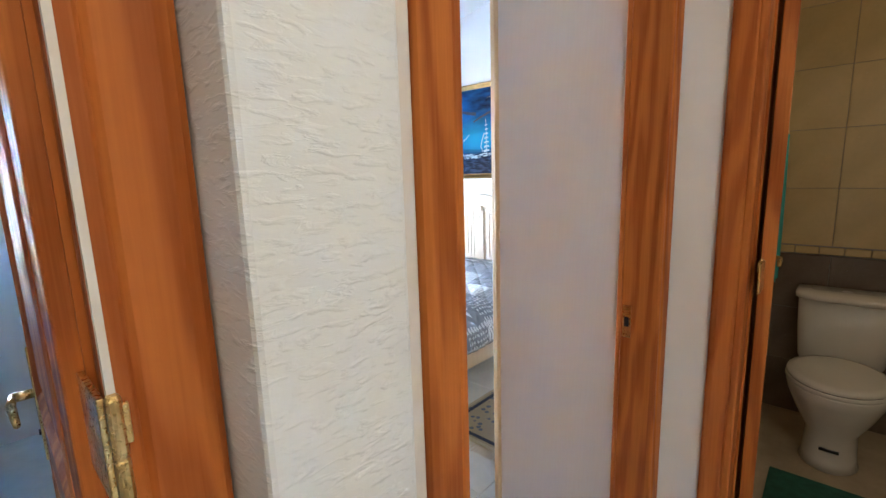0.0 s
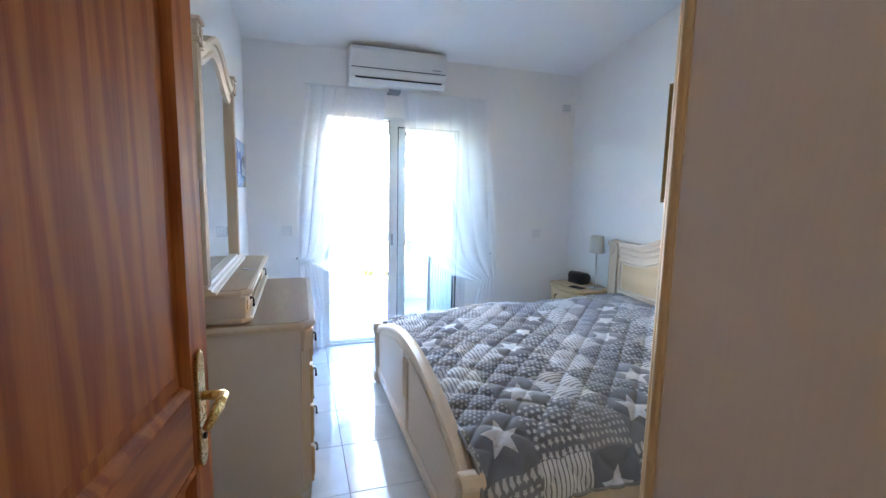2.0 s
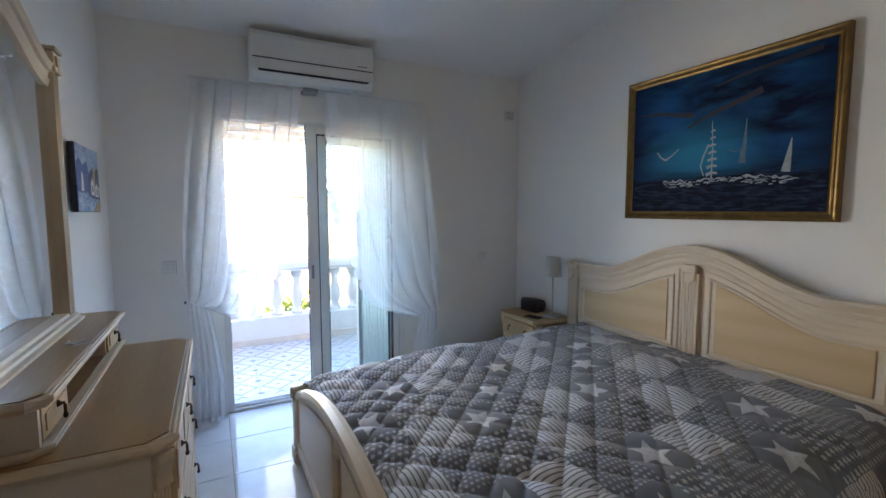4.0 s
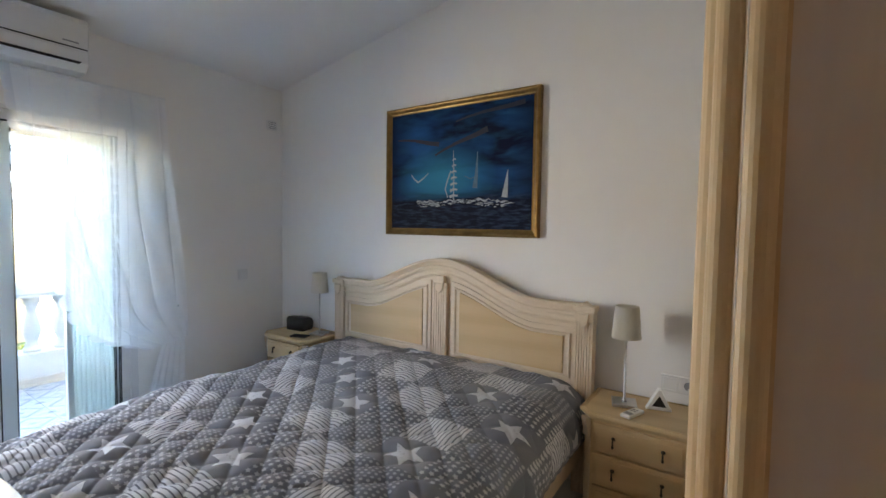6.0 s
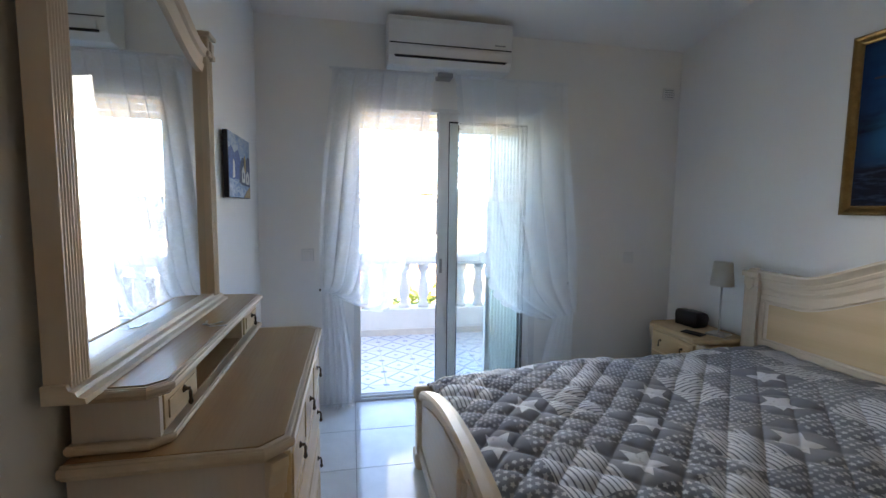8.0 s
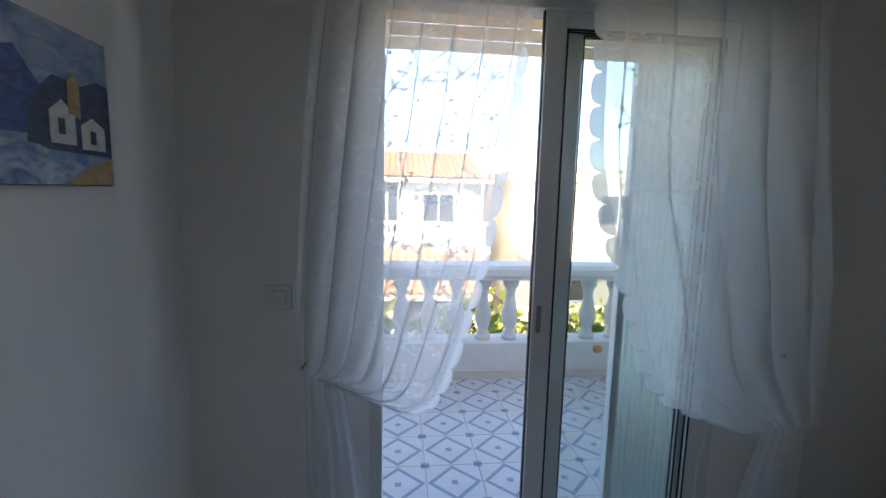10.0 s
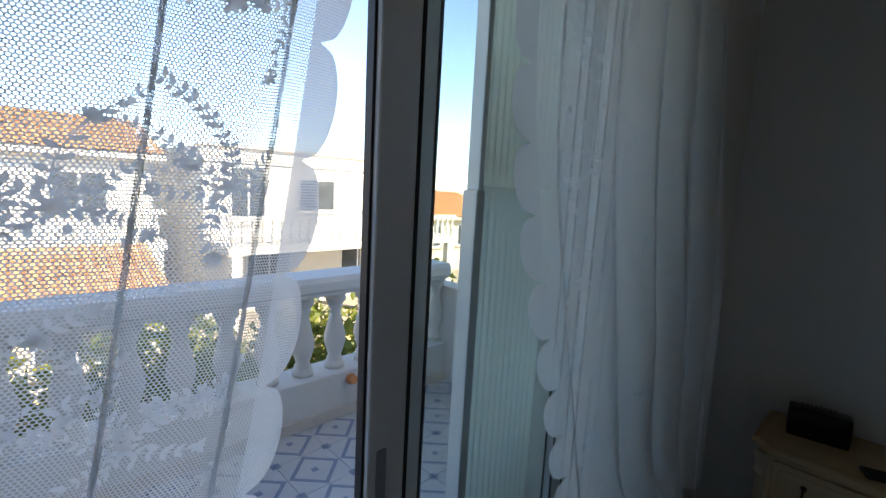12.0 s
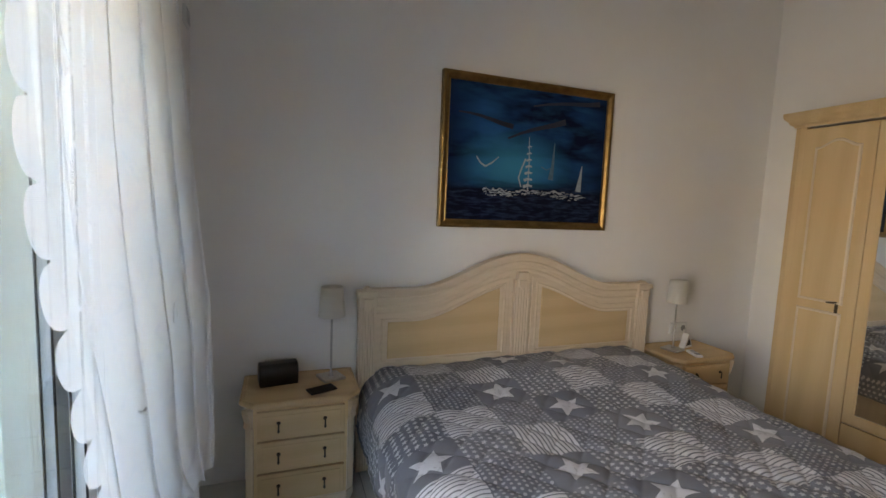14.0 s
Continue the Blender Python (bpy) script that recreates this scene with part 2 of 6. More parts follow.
def sweep(path, profile, normal, bm=None, closed=False):
    """A moulding: profile points (along the path's outward side, along normal) carried along a flat path."""
    bm = bm or bmesh.new()
    path, normal = [Vector(p) for p in path], Vector(normal)
    n = len(path)
    rings = []
    for i, p in enumerate(path):
        prev, nxt = path[(i - 1) % n], path[(i + 1) % n]
        d0 = (p - prev).normalized() if closed or i > 0 else (nxt - p).normalized()
        d1 = (nxt - p).normalized() if closed or i < n - 1 else d0
        s0, s1 = d0.cross(normal), d1.cross(normal)
        side = (s0 + s1).normalized()
        side /= max(0.35, side.dot(s0))
        rings.append([bm.verts.new(p + side * u + normal * w) for u, w in profile])
    m = len(profile)
    for i in range(n if closed else n - 1):
        a, b = rings[i], rings[(i + 1) % n]
        for k in range(m):
            bm.faces.new((a[k], a[(k + 1) % m], b[(k + 1) % m], b[k]))
    if not closed:
        bm.faces.new(rings[0])
        bm.faces.new(rings[-1])
    return bm


def fluted(w, d, n, groove=0.004):
    """Outline of a pilaster of width w along the first axis, with n grooves on its front at depth d."""
    pts = [(0, 0), (w, 0), (w, d)]
    step = w / (n + 0.6)
    for k in range(n):
        c = w - step * (k + 0.8)
        h = step * 0.36
        for a in range(5):
            t = math.pi * a / 4
            pts.append((c + h * math.cos(t), d - groove * math.sin(t)))
    pts.append((0, d))
    return pts


def arc_pts(cx, cy, r, a0, a1, n):
    return [(cx + r * math.cos(radians(a0 + (a1 - a0) * k / n)), cy + r * math.sin(radians(a0 + (a1 - a0) * k / n))) for k in range(n + 1)]


# ---- rooms ----
XW, XE, YS, YN = -0.03, 2.97, 0.265, 4.05
Z_NORTH, SLOPE = 2.51, 0.178
DOOR_L, DOOR_R, DOOR_H = 0.066, 0.942, 2.04
HALL_Y = 0.175
WIN_L, WIN_R, WIN_T = 0.56, 1.86, 2.0


def ceil_z(y):
    return Z_NORTH + SLOPE * (YN - y)


# north wall with the balcony door's opening
nw = joined(box(XW - 0.2, WIN_L, YN, YN + 0.2, -0.15, 2.7), box(WIN_R, XE + 0.2, YN, YN + 0.2, -0.15, 2.7), box(WIN_L, WIN_R, YN, YN + 0.2, WIN_T, 2.7))
setting("wall_north", nw, M["wall"], "white painted bedroom wall with the balcony door", "wall")
setting("wall_east", box(XE, XE + 0.15, -1.6, YN, -0.15, 3.6), M["wall"], "white painted wall behind the bed", "wall")
setting("wall_west", box(XW - 0.15, XW, YS, YN, -0.15, 3.4), M["wall"], "white painted wall behind the dresser", "wall")
sw = joined(box(XW - 0.15, DOOR_L - 0.03, HALL_Y, YS, -0.15, 3.4), box(DOOR_R + 0.03, XE, HALL_Y, YS, -0.15, 3.4),
            box(DOOR_L - 0.03, DOOR_R + 0.03, HALL_Y, YS, DOOR_H + 0.03, 3.4))
setting("wall_south", sw, M["wall"], "white painted wall with the bedroom doorway", "wall")
cb = bmesh.new()
prism([(HALL_Y, ceil_z(HALL_Y)), (YN + 0.2, ceil_z(YN + 0.2)), (YN + 0.2, ceil_z(YN + 0.2) + 0.12), (HALL_Y, ceil_z(HALL_Y) + 0.12)], XW - 0.15, XE + 0.15, "x", bm=cb)
setting("ceiling", cb, M["ceiling"], "white painted sloping bedroom ceiling", "ceiling")

# hall and bathroom shells
XH = 1.03
setting("wall_hall_west", box(-2.2, -2.05, -1.6, 3.2, -0.15, 2.7), M["stucco"], "white trowelled hall wall", "wall")
setting("wall_hall_south", box(-2.2, XE + 0.15, -1.75, -1.6, -0.15, 2.7), M["wall"], "white hall wall", "wall")
hb = joined(box(XH, XH + 0.1, 0.0, HALL_Y, -0.15, 2.7), box(XH, XH + 0.1, -1.6, -0.795, -0.15, 2.7), box(XH, XH + 0.1, -0.795, 0.0, 2.07, 2.7))
setting("wall_hall_east", hb, M["wall"], "white hall wall with the bathroom doorway", "wall")
setting("ceiling_hall", box(-2.2, XE + 0.15, -1.75, HALL_Y, 2.5, 2.62), M["ceiling"], "white hall ceiling", "ceiling")

# outer room seen through the other hall door
hw = joined(box(-2.2, -1.066, HALL_Y, 0.225, -0.15, 2.7), box(-1.066, -0.311, HALL_Y, 0.225, 2.07, 2.7), box(-0.311, -0.18, HALL_Y, 0.225, -0.15, 2.7))
setting("wall_hall_pier", box(-0.259, -0.102, 0.088, HALL_Y, -0.15, 2.7, 0.006), M["stucco"], "white rough-trowelled pier between two hall doors", "wall")
setting("wall_hall_north", hw, M["wall"], "white painted hall wall beside the door", "wall")
nb = joined(box(-2.2, -1.5, 3.05, 3.2, -0.15, 2.7), box(-0.4, -0.18, 3.05, 3.2, -0.15, 2.7), box(-1.5, -0.4, 3.05, 3.2, 1.9, 2.7), box(-1.5, -0.75, 3.05, 3.2, -0.15, 1.9), box(-0.75, -0.4, 3.05, 3.2, -0.15, 1.0))
setting("wall_second_room", nb, M["wall"], "white wall of the neighbouring room", "wall")
setting("ceiling_second_room", box(-2.2, -0.18, 0.21, 3.2, 2.5, 2.6), M["ceiling"], "white ceiling of the neighbouring room", "ceiling")
setting("reveal_trim", box(-0.102, DOOR_L - 0.076, HALL_Y - 0.003, HALL_Y, 0, 2.5), M["reveal"], "smooth plaster strip beside the bedroom door frame", "trim")

# ---- doors ----
ARCH = [(0, 0), (0, 0.011), (0.005, 0.015), (0.016, 0.0155), (0.019, 0.0135), (0.024, 0.018), (0.062, 0.020), (0.072, 0.018), (0.079, 0.012), (0.081, 0.005), (0.081, 0)]


def door_frame(name, m, w, h, depth, label, both=True):
    """A lined opening: x across from 0 to w, y through the wall from 0 to depth, z up."""
    fr = thing(name, (0, 0, 0), label, "door frame", "", "structure")
    fr.matrix_basis = m
    t = 0.03
    part("jamb", box(-t, 0, -0.002, depth + 0.002, 0, h, 0.002), M["pine"], fr)
    part("jamb", box(w, w + t, -0.002, depth + 0.002, 0, h, 0.002), M["pine"], fr)
    part("head_jamb", box(-t, w + t, -0.002, depth + 0.002, h, h + t, 0.002), M["pine_x"], fr)
    for y, nrm in ((-0.002, -1), (depth + 0.002, 1))[: 2 if both else 1]:
        pr = [(u - 0.006, v) for u, v in ARCH]
        for pts, mat in (([(0, y, 0), (0, y, h)], "pine"), ([(w, y, h), (w, y, 0)], "pine"), ([(-0.075, y, h), (w + 0.075, y, h)], "pine_x")):
            bm = sweep(pts, [(-u, v) for u, v in pr] if nrm < 0 else pr, (0, nrm, 0))
            part("architrave", bm, M[mat], fr)
    return fr


def lever(parent, m, material="brass"):
    """A lever handle on a long plate; local x is along the door, y away from it, z up."""
    pl = prism([(-0.018, -0.11), (-0.012, -0.125), (0, -0.13), (0.012, -0.125), (0.018, -0.11), (0.018, 0.07), (0.013, 0.09), (0, 0.1), (-0.013, 0.09), (-0.018, 0.07)], 0, 0.006, "y", 0.0015)
    hd = joined(rod((0, 0, 0.01), (0, 0.045, 0.01), 0.009, 12), rod((0, 0.045, 0.01), (-0.05, 0.05, 0.012), 0.008, 12, None, 0.010),
                rod((-0.05, 0.05, 0.012), (-0.1, 0.045, -0.004), 0.010, 12, None, 0.007))
    # dark disc colours in the shade of the keyhole
    key = lathe([(0.006, 0), (0.006, 0.004)], 10)
    key.transform(Matrix.Translation((0, 0.006, -0.07)) @ Matrix.Rotation(radians(-90), 4, "X"))
    for nm, b in (("backplate", pl), ("lever", hd), ("keyhole", key)):
        b.transform(m)
        part(nm, b, M[material] if nm != "keyhole" else M["dark"], parent, "", nm == "lever")


def door_leaf(name, m, w, h, label):
    """A framed and panelled leaf: x from hinge to free edge, y its thickness (0 to 0.035), z up."""
    d = thing(name, (0, 0, 0), label, "door", "", "structure")
    d.matrix_basis = m
    st, t = 0.09, 0.036
    for x0 in (0, w - st):
        part("stile", box(x0, x0 + st, 0, t, 0.008, h, 0.003), M["pine"], d)
    rails = [(0.008, 0.24), (0.86, 1.0), (h - 0.13, h)]
    for z0, z1 in rails:
        part("rail", box(st, w - st, 0, t, z0, z1, 0.003), M["pine_x"], d)
    for (a0, a1), (b0, b1) in zip(rails, rails[1:]):
        x0, x1, z0, z1 = st, w - st, a1, b0
        part("panel", box(x0 - 0.005, x1 + 0.005, 0.010, t - 0.010, z0 - 0.005, z1 + 0.005), M["pine"], d)
        for y, s in ((0.012, -1), (t - 0.012, 1)):
            fld = prism([(x0 + 0.05, z0 + 0.05), (x1 - 0.05, z0 + 0.05), (x1 - 0.05, z1 - 0.05), (x0 + 0.05, z1 - 0.05)], y, y + s * 0.008, "y", 0.004)
            part("raised_field", fld, M["pine"], d)
            path = [(x0, y, z0), (x1, y, z0), (x1, y, z1), (x0, y, z1)]
            pr = [(0, 0), (0, 0.013), (-0.008, 0.016), (-0.016, 0.011), (-0.022, 0.006), (-0.026, 0)]
            if s > 0:
                pr = [(-u, v) for u, v in pr]
            part("panel_moulding", sweep(path, pr, (0, s, 0), closed=True), M["pine"], d)
    return d


door_frame("door_frame_1", pose(DOOR_L, HALL_Y, 0), DOOR_R - DOOR_L, DOOR_H, YS - HALL_Y, "varnished orange pine frame of the bedroom door")
leaf_turn = math.degrees(math.atan2(0.83, 0.113))
leaf = door_leaf("door_1", pose(DOOR_L + 0.012, YS + 0.008, 0, 0, 0, leaf_turn), 0.84, DOOR_H - 0.004, "varnished pine panelled bedroom door standing open")
lever(leaf, Matrix.Translation((0.785, 0.0, 0.97)) @ Matrix.Rotation(radians(180), 4, "X") @ Matrix.Rotation(radians(180), 4, "Y") @ Matrix.Rotation(radians(180), 4, "Z") @ Matrix.Diagonal((1, -1, 1, 1)))
strike = prism([(0.238, 0.87), (0.262, 0.87), (0.262, 0.97), (0.238, 0.97)], DOOR_R - 0.003, DOOR_R, "x")
strike.transform(Matrix.Translation((0, 0.0, 0)))
st_ob = thing("strike_plate", (0, 0, 0), "small brass strike plate let into the pine jamb", "strike plate")
part("plate", strike, M["brass"], st_ob)
# dark patch painted for the shade inside the latch hole
part("latch_hole", box(DOOR_R - 0.0045, DOOR_R - 0.003, 0.243, 0.257, 0.905, 0.935), M["dark"], st_ob)

fr2 = door_frame("door_frame_2", pose(-1.030, HALL_Y, 0), 0.695, DOOR_H, 0.05, "varnished pine frame of the neighbouring room's door")
# pale strip laid over the innermost millimetres of the architrave
part("weather_strip", box(0.6895, 0.695, -0.0205, -0.004, 0, DOOR_H - 0.01), M["reveal"], fr2, "pale strip along the inner frame edge")
leaf2 = door_leaf("door_2", pose(-0.330, 0.234, 0, 0, 0, 88.7) @ Matrix.Diagonal((1, 0.75, 1, 1)), 0.68, DOOR_H - 0.004, "glossy varnished pine door standing open into the neighbouring room")
lever(leaf2, Matrix.Translation((0.64, 0.036, 0.99)))
hg = thing("door_hinge", (-0.338, 0.152, 1.19), "worn brass hinge on the pine door frame", "hinge")
part("knuckle", moved(lathe([(0.004, -0.044), (0.0055, -0.04), (0.0055, -0.008), (0.0045, -0.006), (0.0055, -0.004), (0.0055, 0.04), (0.004, 0.044)], 12), Matrix.Translation((0, 0, 0))), M["brass"], hg)
part("hinge_leaf", box(-0.009, -0.004, 0.004, 0.078, -0.042, 0.042, 0.001), M["brass"], hg)
part("hinge_leaf", box(0.003, 0.009, -0.002, 0.003, 0.004, 0.036, 0.001), M["brass"], hg)

fr3 = door_frame("door_frame_3", pose(XH + 0.1, -0.765, 0, 0, 0, 90), 0.735, DOOR_H, 0.1, "varnished pine frame of the bathroom door")
leaf3 = door_leaf("door_3", pose(XH + 0.115, -0.012, 0, 0, 0, 1.5), 0.70, DOOR_H - 0.004, "varnished pine bathroom door standing open")
leaf3.matrix_basis = pose(XH + 0.13, -0.045, 0, 0, 0, 9) @ Matrix.Diagonal((1, -1, 1, 1))
lever(leaf3, Matrix.Translation((0.64, 0.036, 1.0)))
hg3 = copy_thing(hg, pose(XH + 0.115, -0.05, 1.07, 0, 0, 90))

# ---- balcony door ----
yf = YN
wf = thing("window_1", (0, 0, 0), "white aluminium sliding balcony door, one leaf slid open", "sliding door", "", "structure")
for x0, x1 in ((WIN_L, WIN_L + 0.045), (WIN_R - 0.045, WIN_R)):
    part("outer_frame", box(x0, x1, yf, yf + 0.10, 0.0, WIN_T, 0.003), M["alu"], wf)
part("top_track", box(WIN_L + 0.045, WIN_R - 0.045, yf, yf + 0.10, WIN_T - 0.025, WIN_T, 0.003), M["alu"], wf)
part("bottom_track", joined(box(WIN_L + 0.045, WIN_R - 0.045, yf, yf + 0.10, -0.01, 0.018, 0.003), box(WIN_L + 0.045, WIN_R - 0.045, yf + 0.02, yf + 0.026, 0.018, 0.034),
                            box(WIN_L + 0.045, WIN_R - 0.045, yf + 0.065, yf + 0.071, 0.018, 0.034)), M["alu"], wf)
part("threshold", box(WIN_L, WIN_R, YN + 0.10, YN + 0.15, -0.02, 0.012, 0.003), M["tile"], wf)


def sash(y, x0, x1, lock):
    s = 0.072
    z0, z1 = 0.02, WIN_T - 0.02
    lf = part("sash_stile", box(x0, x0 + s, y, y + 0.032, z0, z1, 0.004), M["alu"], wf)
    part("sash_stile", box(x1 - s, x1, y, y + 0.032, z0, z1, 0.004), M["alu"], wf)
    part("sash_rail", box(x0 + s, x1 - s, y, y + 0.032, z0, z0 + 0.07, 0.004), M["alu"], wf)
    part("sash_rail", box(x0 + s, x1 - s, y, y + 0.032, z1 - 0.06, z1, 0.004), M["alu"], wf)
    g = box(x0 + s - 0.004, x1 - s + 0.004, y + 0.013, y + 0.018, z0 + 0.066, z1 - 0.056)
    gl = part("pane", g, M["glass"], wf)
    gl.visible_shadow = False
    for yy in (y + 0.003, y + 0.027):
        part("gasket", sweep([(x0 + s, yy, z0 + 0.07), (x1 - s, yy, z0 + 0.07), (x1 - s, yy, z1 - 0.06), (x0 + s, yy, z1 - 0.06)],
                             [(0, 0), (0, 0.003), (-0.006, 0.003), (-0.006, 0)], (0, -1, 0), closed=True), M["gasket"], wf)
    if lock:
        part("recessed_pull", box(x0 + 0.016, x0 + 0.034, y - 0.003, y + 0.002, 0.885, 0.985, 0.002), M["grey_plastic"], lf)
        part("seal", box(x0 - 0.005, x0, y + 0.008, y + 0.024, z0, z1), M["gasket"], lf)


sash(yf + 0.008, 1.128, WIN_R - 0.02, True)
sash(yf + 0.056, 1.205, WIN_R - 0.03, False)

# roller shutter, almost fully raised, above the opening
sl = Nodes("cream_plastic_slat")
sl.set(Base_Color=(0.78, 0.72, 0.62), Roughness=0.4)
slt = sl.add("ShaderNodeBsdfTranslucent", 0, None, Color=(0.8, 0.7, 0.56))
sl.t.links.new(sl.add("ShaderNodeMixShader", 0, None, i0=0.5, i1=sl.bsdf.outputs[0], i2=slt), sl.out.inputs[0])
M["slat"] = sl.m
rs = thing("roller_shutter", (0, 0, 0), "pale roller shutter, almost fully raised, outside the balcony door", "shutter")
for k in range(3):
    part("shutter_slat", prism([(YN + 0.145, 1.865 + 0.046 * k), (YN + 0.155, 1.868 + 0.046 * k), (YN + 0.158, 1.888 + 0.046 * k), (YN + 0.153, 1.909 + 0.046 * k), (YN + 0.145, 1.909 + 0.046 * k)], WIN_L + 0.02, WIN_R - 0.02, "x"),
         M["slat"], rs)

# corrugated screen standing outside the right half
M["corrugated"] = None
cn = Nodes("sea_green_corrugated_plastic")
cv = cn.coord("Object", (1, 1, 0.25))
cn.set(Base_Color=cn.mix(cn.ramp(cn.noise(cv, 6, 4), 0.3, 0.7), (0.70, 0.76, 0.73), (0.77, 0.79, 0.74)), Roughness=0.35, Transmission_Weight=0.0)
ctr = cn.add("ShaderNodeBsdfTranslucent", 0, None, Color=(0.82, 0.86, 0.82))
cmx = cn.add("ShaderNodeMixShader", 0, None, i0=0.6, i1=cn.bsdf.outputs[0], i2=ctr)
cn.t.links.new(cmx, cn.out.inputs[0])
M["corrugated"] = cn.m
sc = thing("folding_screen", (0, YN + 0.185, -0.05), "sea-green corrugated plastic screen in a white frame on the balcony", "screen")
sx0, sx1 = 1.54, 2.02


def corrugated(x0, x1, z0, z1, y, pitch=0.026, amp=0.006):
    bm = bmesh.new()
    n = int((x1 - x0) / pitch * 6)
    cols = [[bm.verts.new((x0 + (x1 - x0) * k / n, y + dy + amp * math.sin(2 * math.pi * (x1 - x0) * k / n / pitch), z)) for z in (z0, z1)] for dy in (0, 0.002) for k in range(n + 1)]
    for side in (0, n + 1):
        for k in range(n):
            a, b = cols[side + k], cols[side + k + 1]
            bm.faces.new((a[0], b[0], b[1], a[1]))
    for k in (0, n):
        bm.faces.new((cols[k][0], cols[k][1], cols[k + n + 1][1], cols[k + n + 1][0]))
    for k in range(n):
        for e in (0, 1):
            bm.faces.new((cols[k][e], cols[k + 1][e], cols[k + n + 2][e], cols[k + n + 1][e]))
    return bm


part("lower_sheet", corrugated(sx0 + 0.025, sx1, 0.03, 1.44, 0.03), M["corrugated"], sc, "", True)
part("upper_sheet", corrugated(sx0 + 0.05, sx1, 1.44, 2.2, 0.045), M["corrugated"], sc, "", True)
part("edge_profile", box(sx0, sx0 + 0.03, 0.005, 0.05, 0.0, 1.43, 0.003), M["alu"], sc)
part("edge_profile", box(sx0 + 0.022, sx0 + 0.04, 0.02, 0.06, 1.43, 2.2, 0.003), M["alu"], sc)
part("bottom_rail", box(sx0, sx1, 0.005, 0.05, 0.0, 0.035, 0.003), M["alu"], sc)
for z in (1.37, 0.85, 0.72, 0.3):
    part("rivet", moved(lathe([(0.004, 0), (0.004, 0.002), (0.002, 0.003)], 10), Matrix.Translation((sx0 + 0.012, 0.0055, z)) @ Matrix.Rotation(radians(90), 4, "X")), M["steel"], sc)

# ---- bedroom furniture ----
def drop_handle(parent, m):
    """A small drop pull: x along the drawer, y out of it, z up."""
    b = joined(moved(lathe([(0.009, 0), (0.008, 0.003), (0.004, 0.006), (0.004, 0.014)], 12), Matrix.Rotation(radians(-90), 4, "X")),
               moved(lathe([(0.002, -0.002), (0.004, -0.008), (0.0035, -0.022), (0.006, -0.032), (0.003, -0.038)], 10), Matrix.Translation((0, 0.014, 0))))
    b.transform(m)
    part("drop_pull", b, M["bronze"], parent, "dark bronze drop pull", True)


def edge_top(x0, x1, y0, y1, z0, h, cut, out=0.018, steps=4):
    """A moulded slab with its two front corners cut off; the front looks to +x."""
    prof = [(0.0, 0.0), (0.35, 0.12), (0.45, 0.3), (0.85, 0.42), (1.0, 0.6), (1.0, 0.85), (0.9, 1.0), (0.76, 1.0), (0.68, 0.9), (0.56, 0.9), (0.46, 1.05), (0.2, 1.05), (0.12, 0.95), (0.0, 0.95)]
    bm = bmesh.new()
    rings = []
    for u, w in prof:
        o = out * u
        pts = [(x0, y0 - o), (x1 - cut + 0.4 * o, y0 - o), (x1 + o, y0 + cut - 0.4 * o), (x1 + o, y1 - cut + 0.4 * o), (x1 - cut + 0.4 * o, y1 + o), (x0, y1 + o)]
        rings.append([bm.verts.new((px, py, z0 + h * w)) for px, py in pts])
    for a, b in zip(rings, rings[1:]):
        for k in range(6):
            bm.faces.new((a[k], a[(k + 1) % 6], b[(k + 1) % 6], b[k]))
    bm.faces.new(rings[0])
    bm.faces.new(rings[-1])
    return bm


def drawer_front(name, parent, x, y0, y1, z0, z1, pulls, mat="cream_y"):
    """A drawer front on a face that looks to +x."""
    d = part(name, box(x - 0.005, x + 0.016, y0, y1, z0, z1, 0.003), M[mat], parent)
    part("drawer_field", prism([(y0 + 0.018, z0 + 0.018), (y1 - 0.018, z0 + 0.018), (y1 - 0.018, z1 - 0.018), (y0 + 0.018, z1 - 0.018)], x + 0.016, x + 0.02, "x", 0.002), M[mat], d)
    for p in pulls:
        drop_handle(d, Matrix.Translation((x + 0.02, p, (z0 + z1) / 2 + 0.012)) @ Matrix.Rotation(radians(-90), 4, "Z"))
    return d


def carved_corner(parent, x, y, z0, z1, turn):
    """A canted corner post with a scrolled head, fluted below."""
    m = pose(x, y, 0, 0, 0, turn)
    w = 0.045
    fl = prism([(p[0] - w / 2, p[1] - 0.012) for p in fluted(w, 0.016, 4, 0.003)], z0, z1 - 0.09, "z")
    fl.transform(m)
    part("fluted_corner", fl, M["lime"], parent)
    hd = prism([(0, z1 - 0.09), (0.018, z1 - 0.085), (0.012, z1 - 0.06), (0.02, z1 - 0.035), (0.026, z1 - 0.02), (0.026, z1), (0, z1)], -w / 2, w / 2, "x", 0.003)
    hd.transform(m)
    part("scroll", hd, M["lime"], parent)


# dresser
DX, DY0, DY1, DZ = 0.395, 2.0, 2.945, 0.832
dr = thing("dresser", (0, 0, 0), "cream wooden chest of drawers with carved corners against the wall", "dresser")
part("carcass", prism([(0.0, DY0), (DX - 0.03, DY0), (DX, DY0 + 0.03), (DX, DY1 - 0.03), (DX - 0.03, DY1), (0.0, DY1)], 0.07, DZ - 0.03, "z"), M["side"], dr)
part("plinth", edge_top(0.0, DX - 0.01, DY0 + 0.01, DY1 - 0.01, 0.0, 0.075, 0.03, 0.012), M["lime_y"], dr)
part("top", edge_top(0.0, DX + 0.008, DY0 - 0.008, DY1 + 0.008, DZ - 0.034, 0.034, 0.04, 0.022), M["lime_y"], dr, "pale limed moulded edge")
tx1, ty0, ty1 = DX + 0.006, DY0 - 0.006, DY1 + 0.006
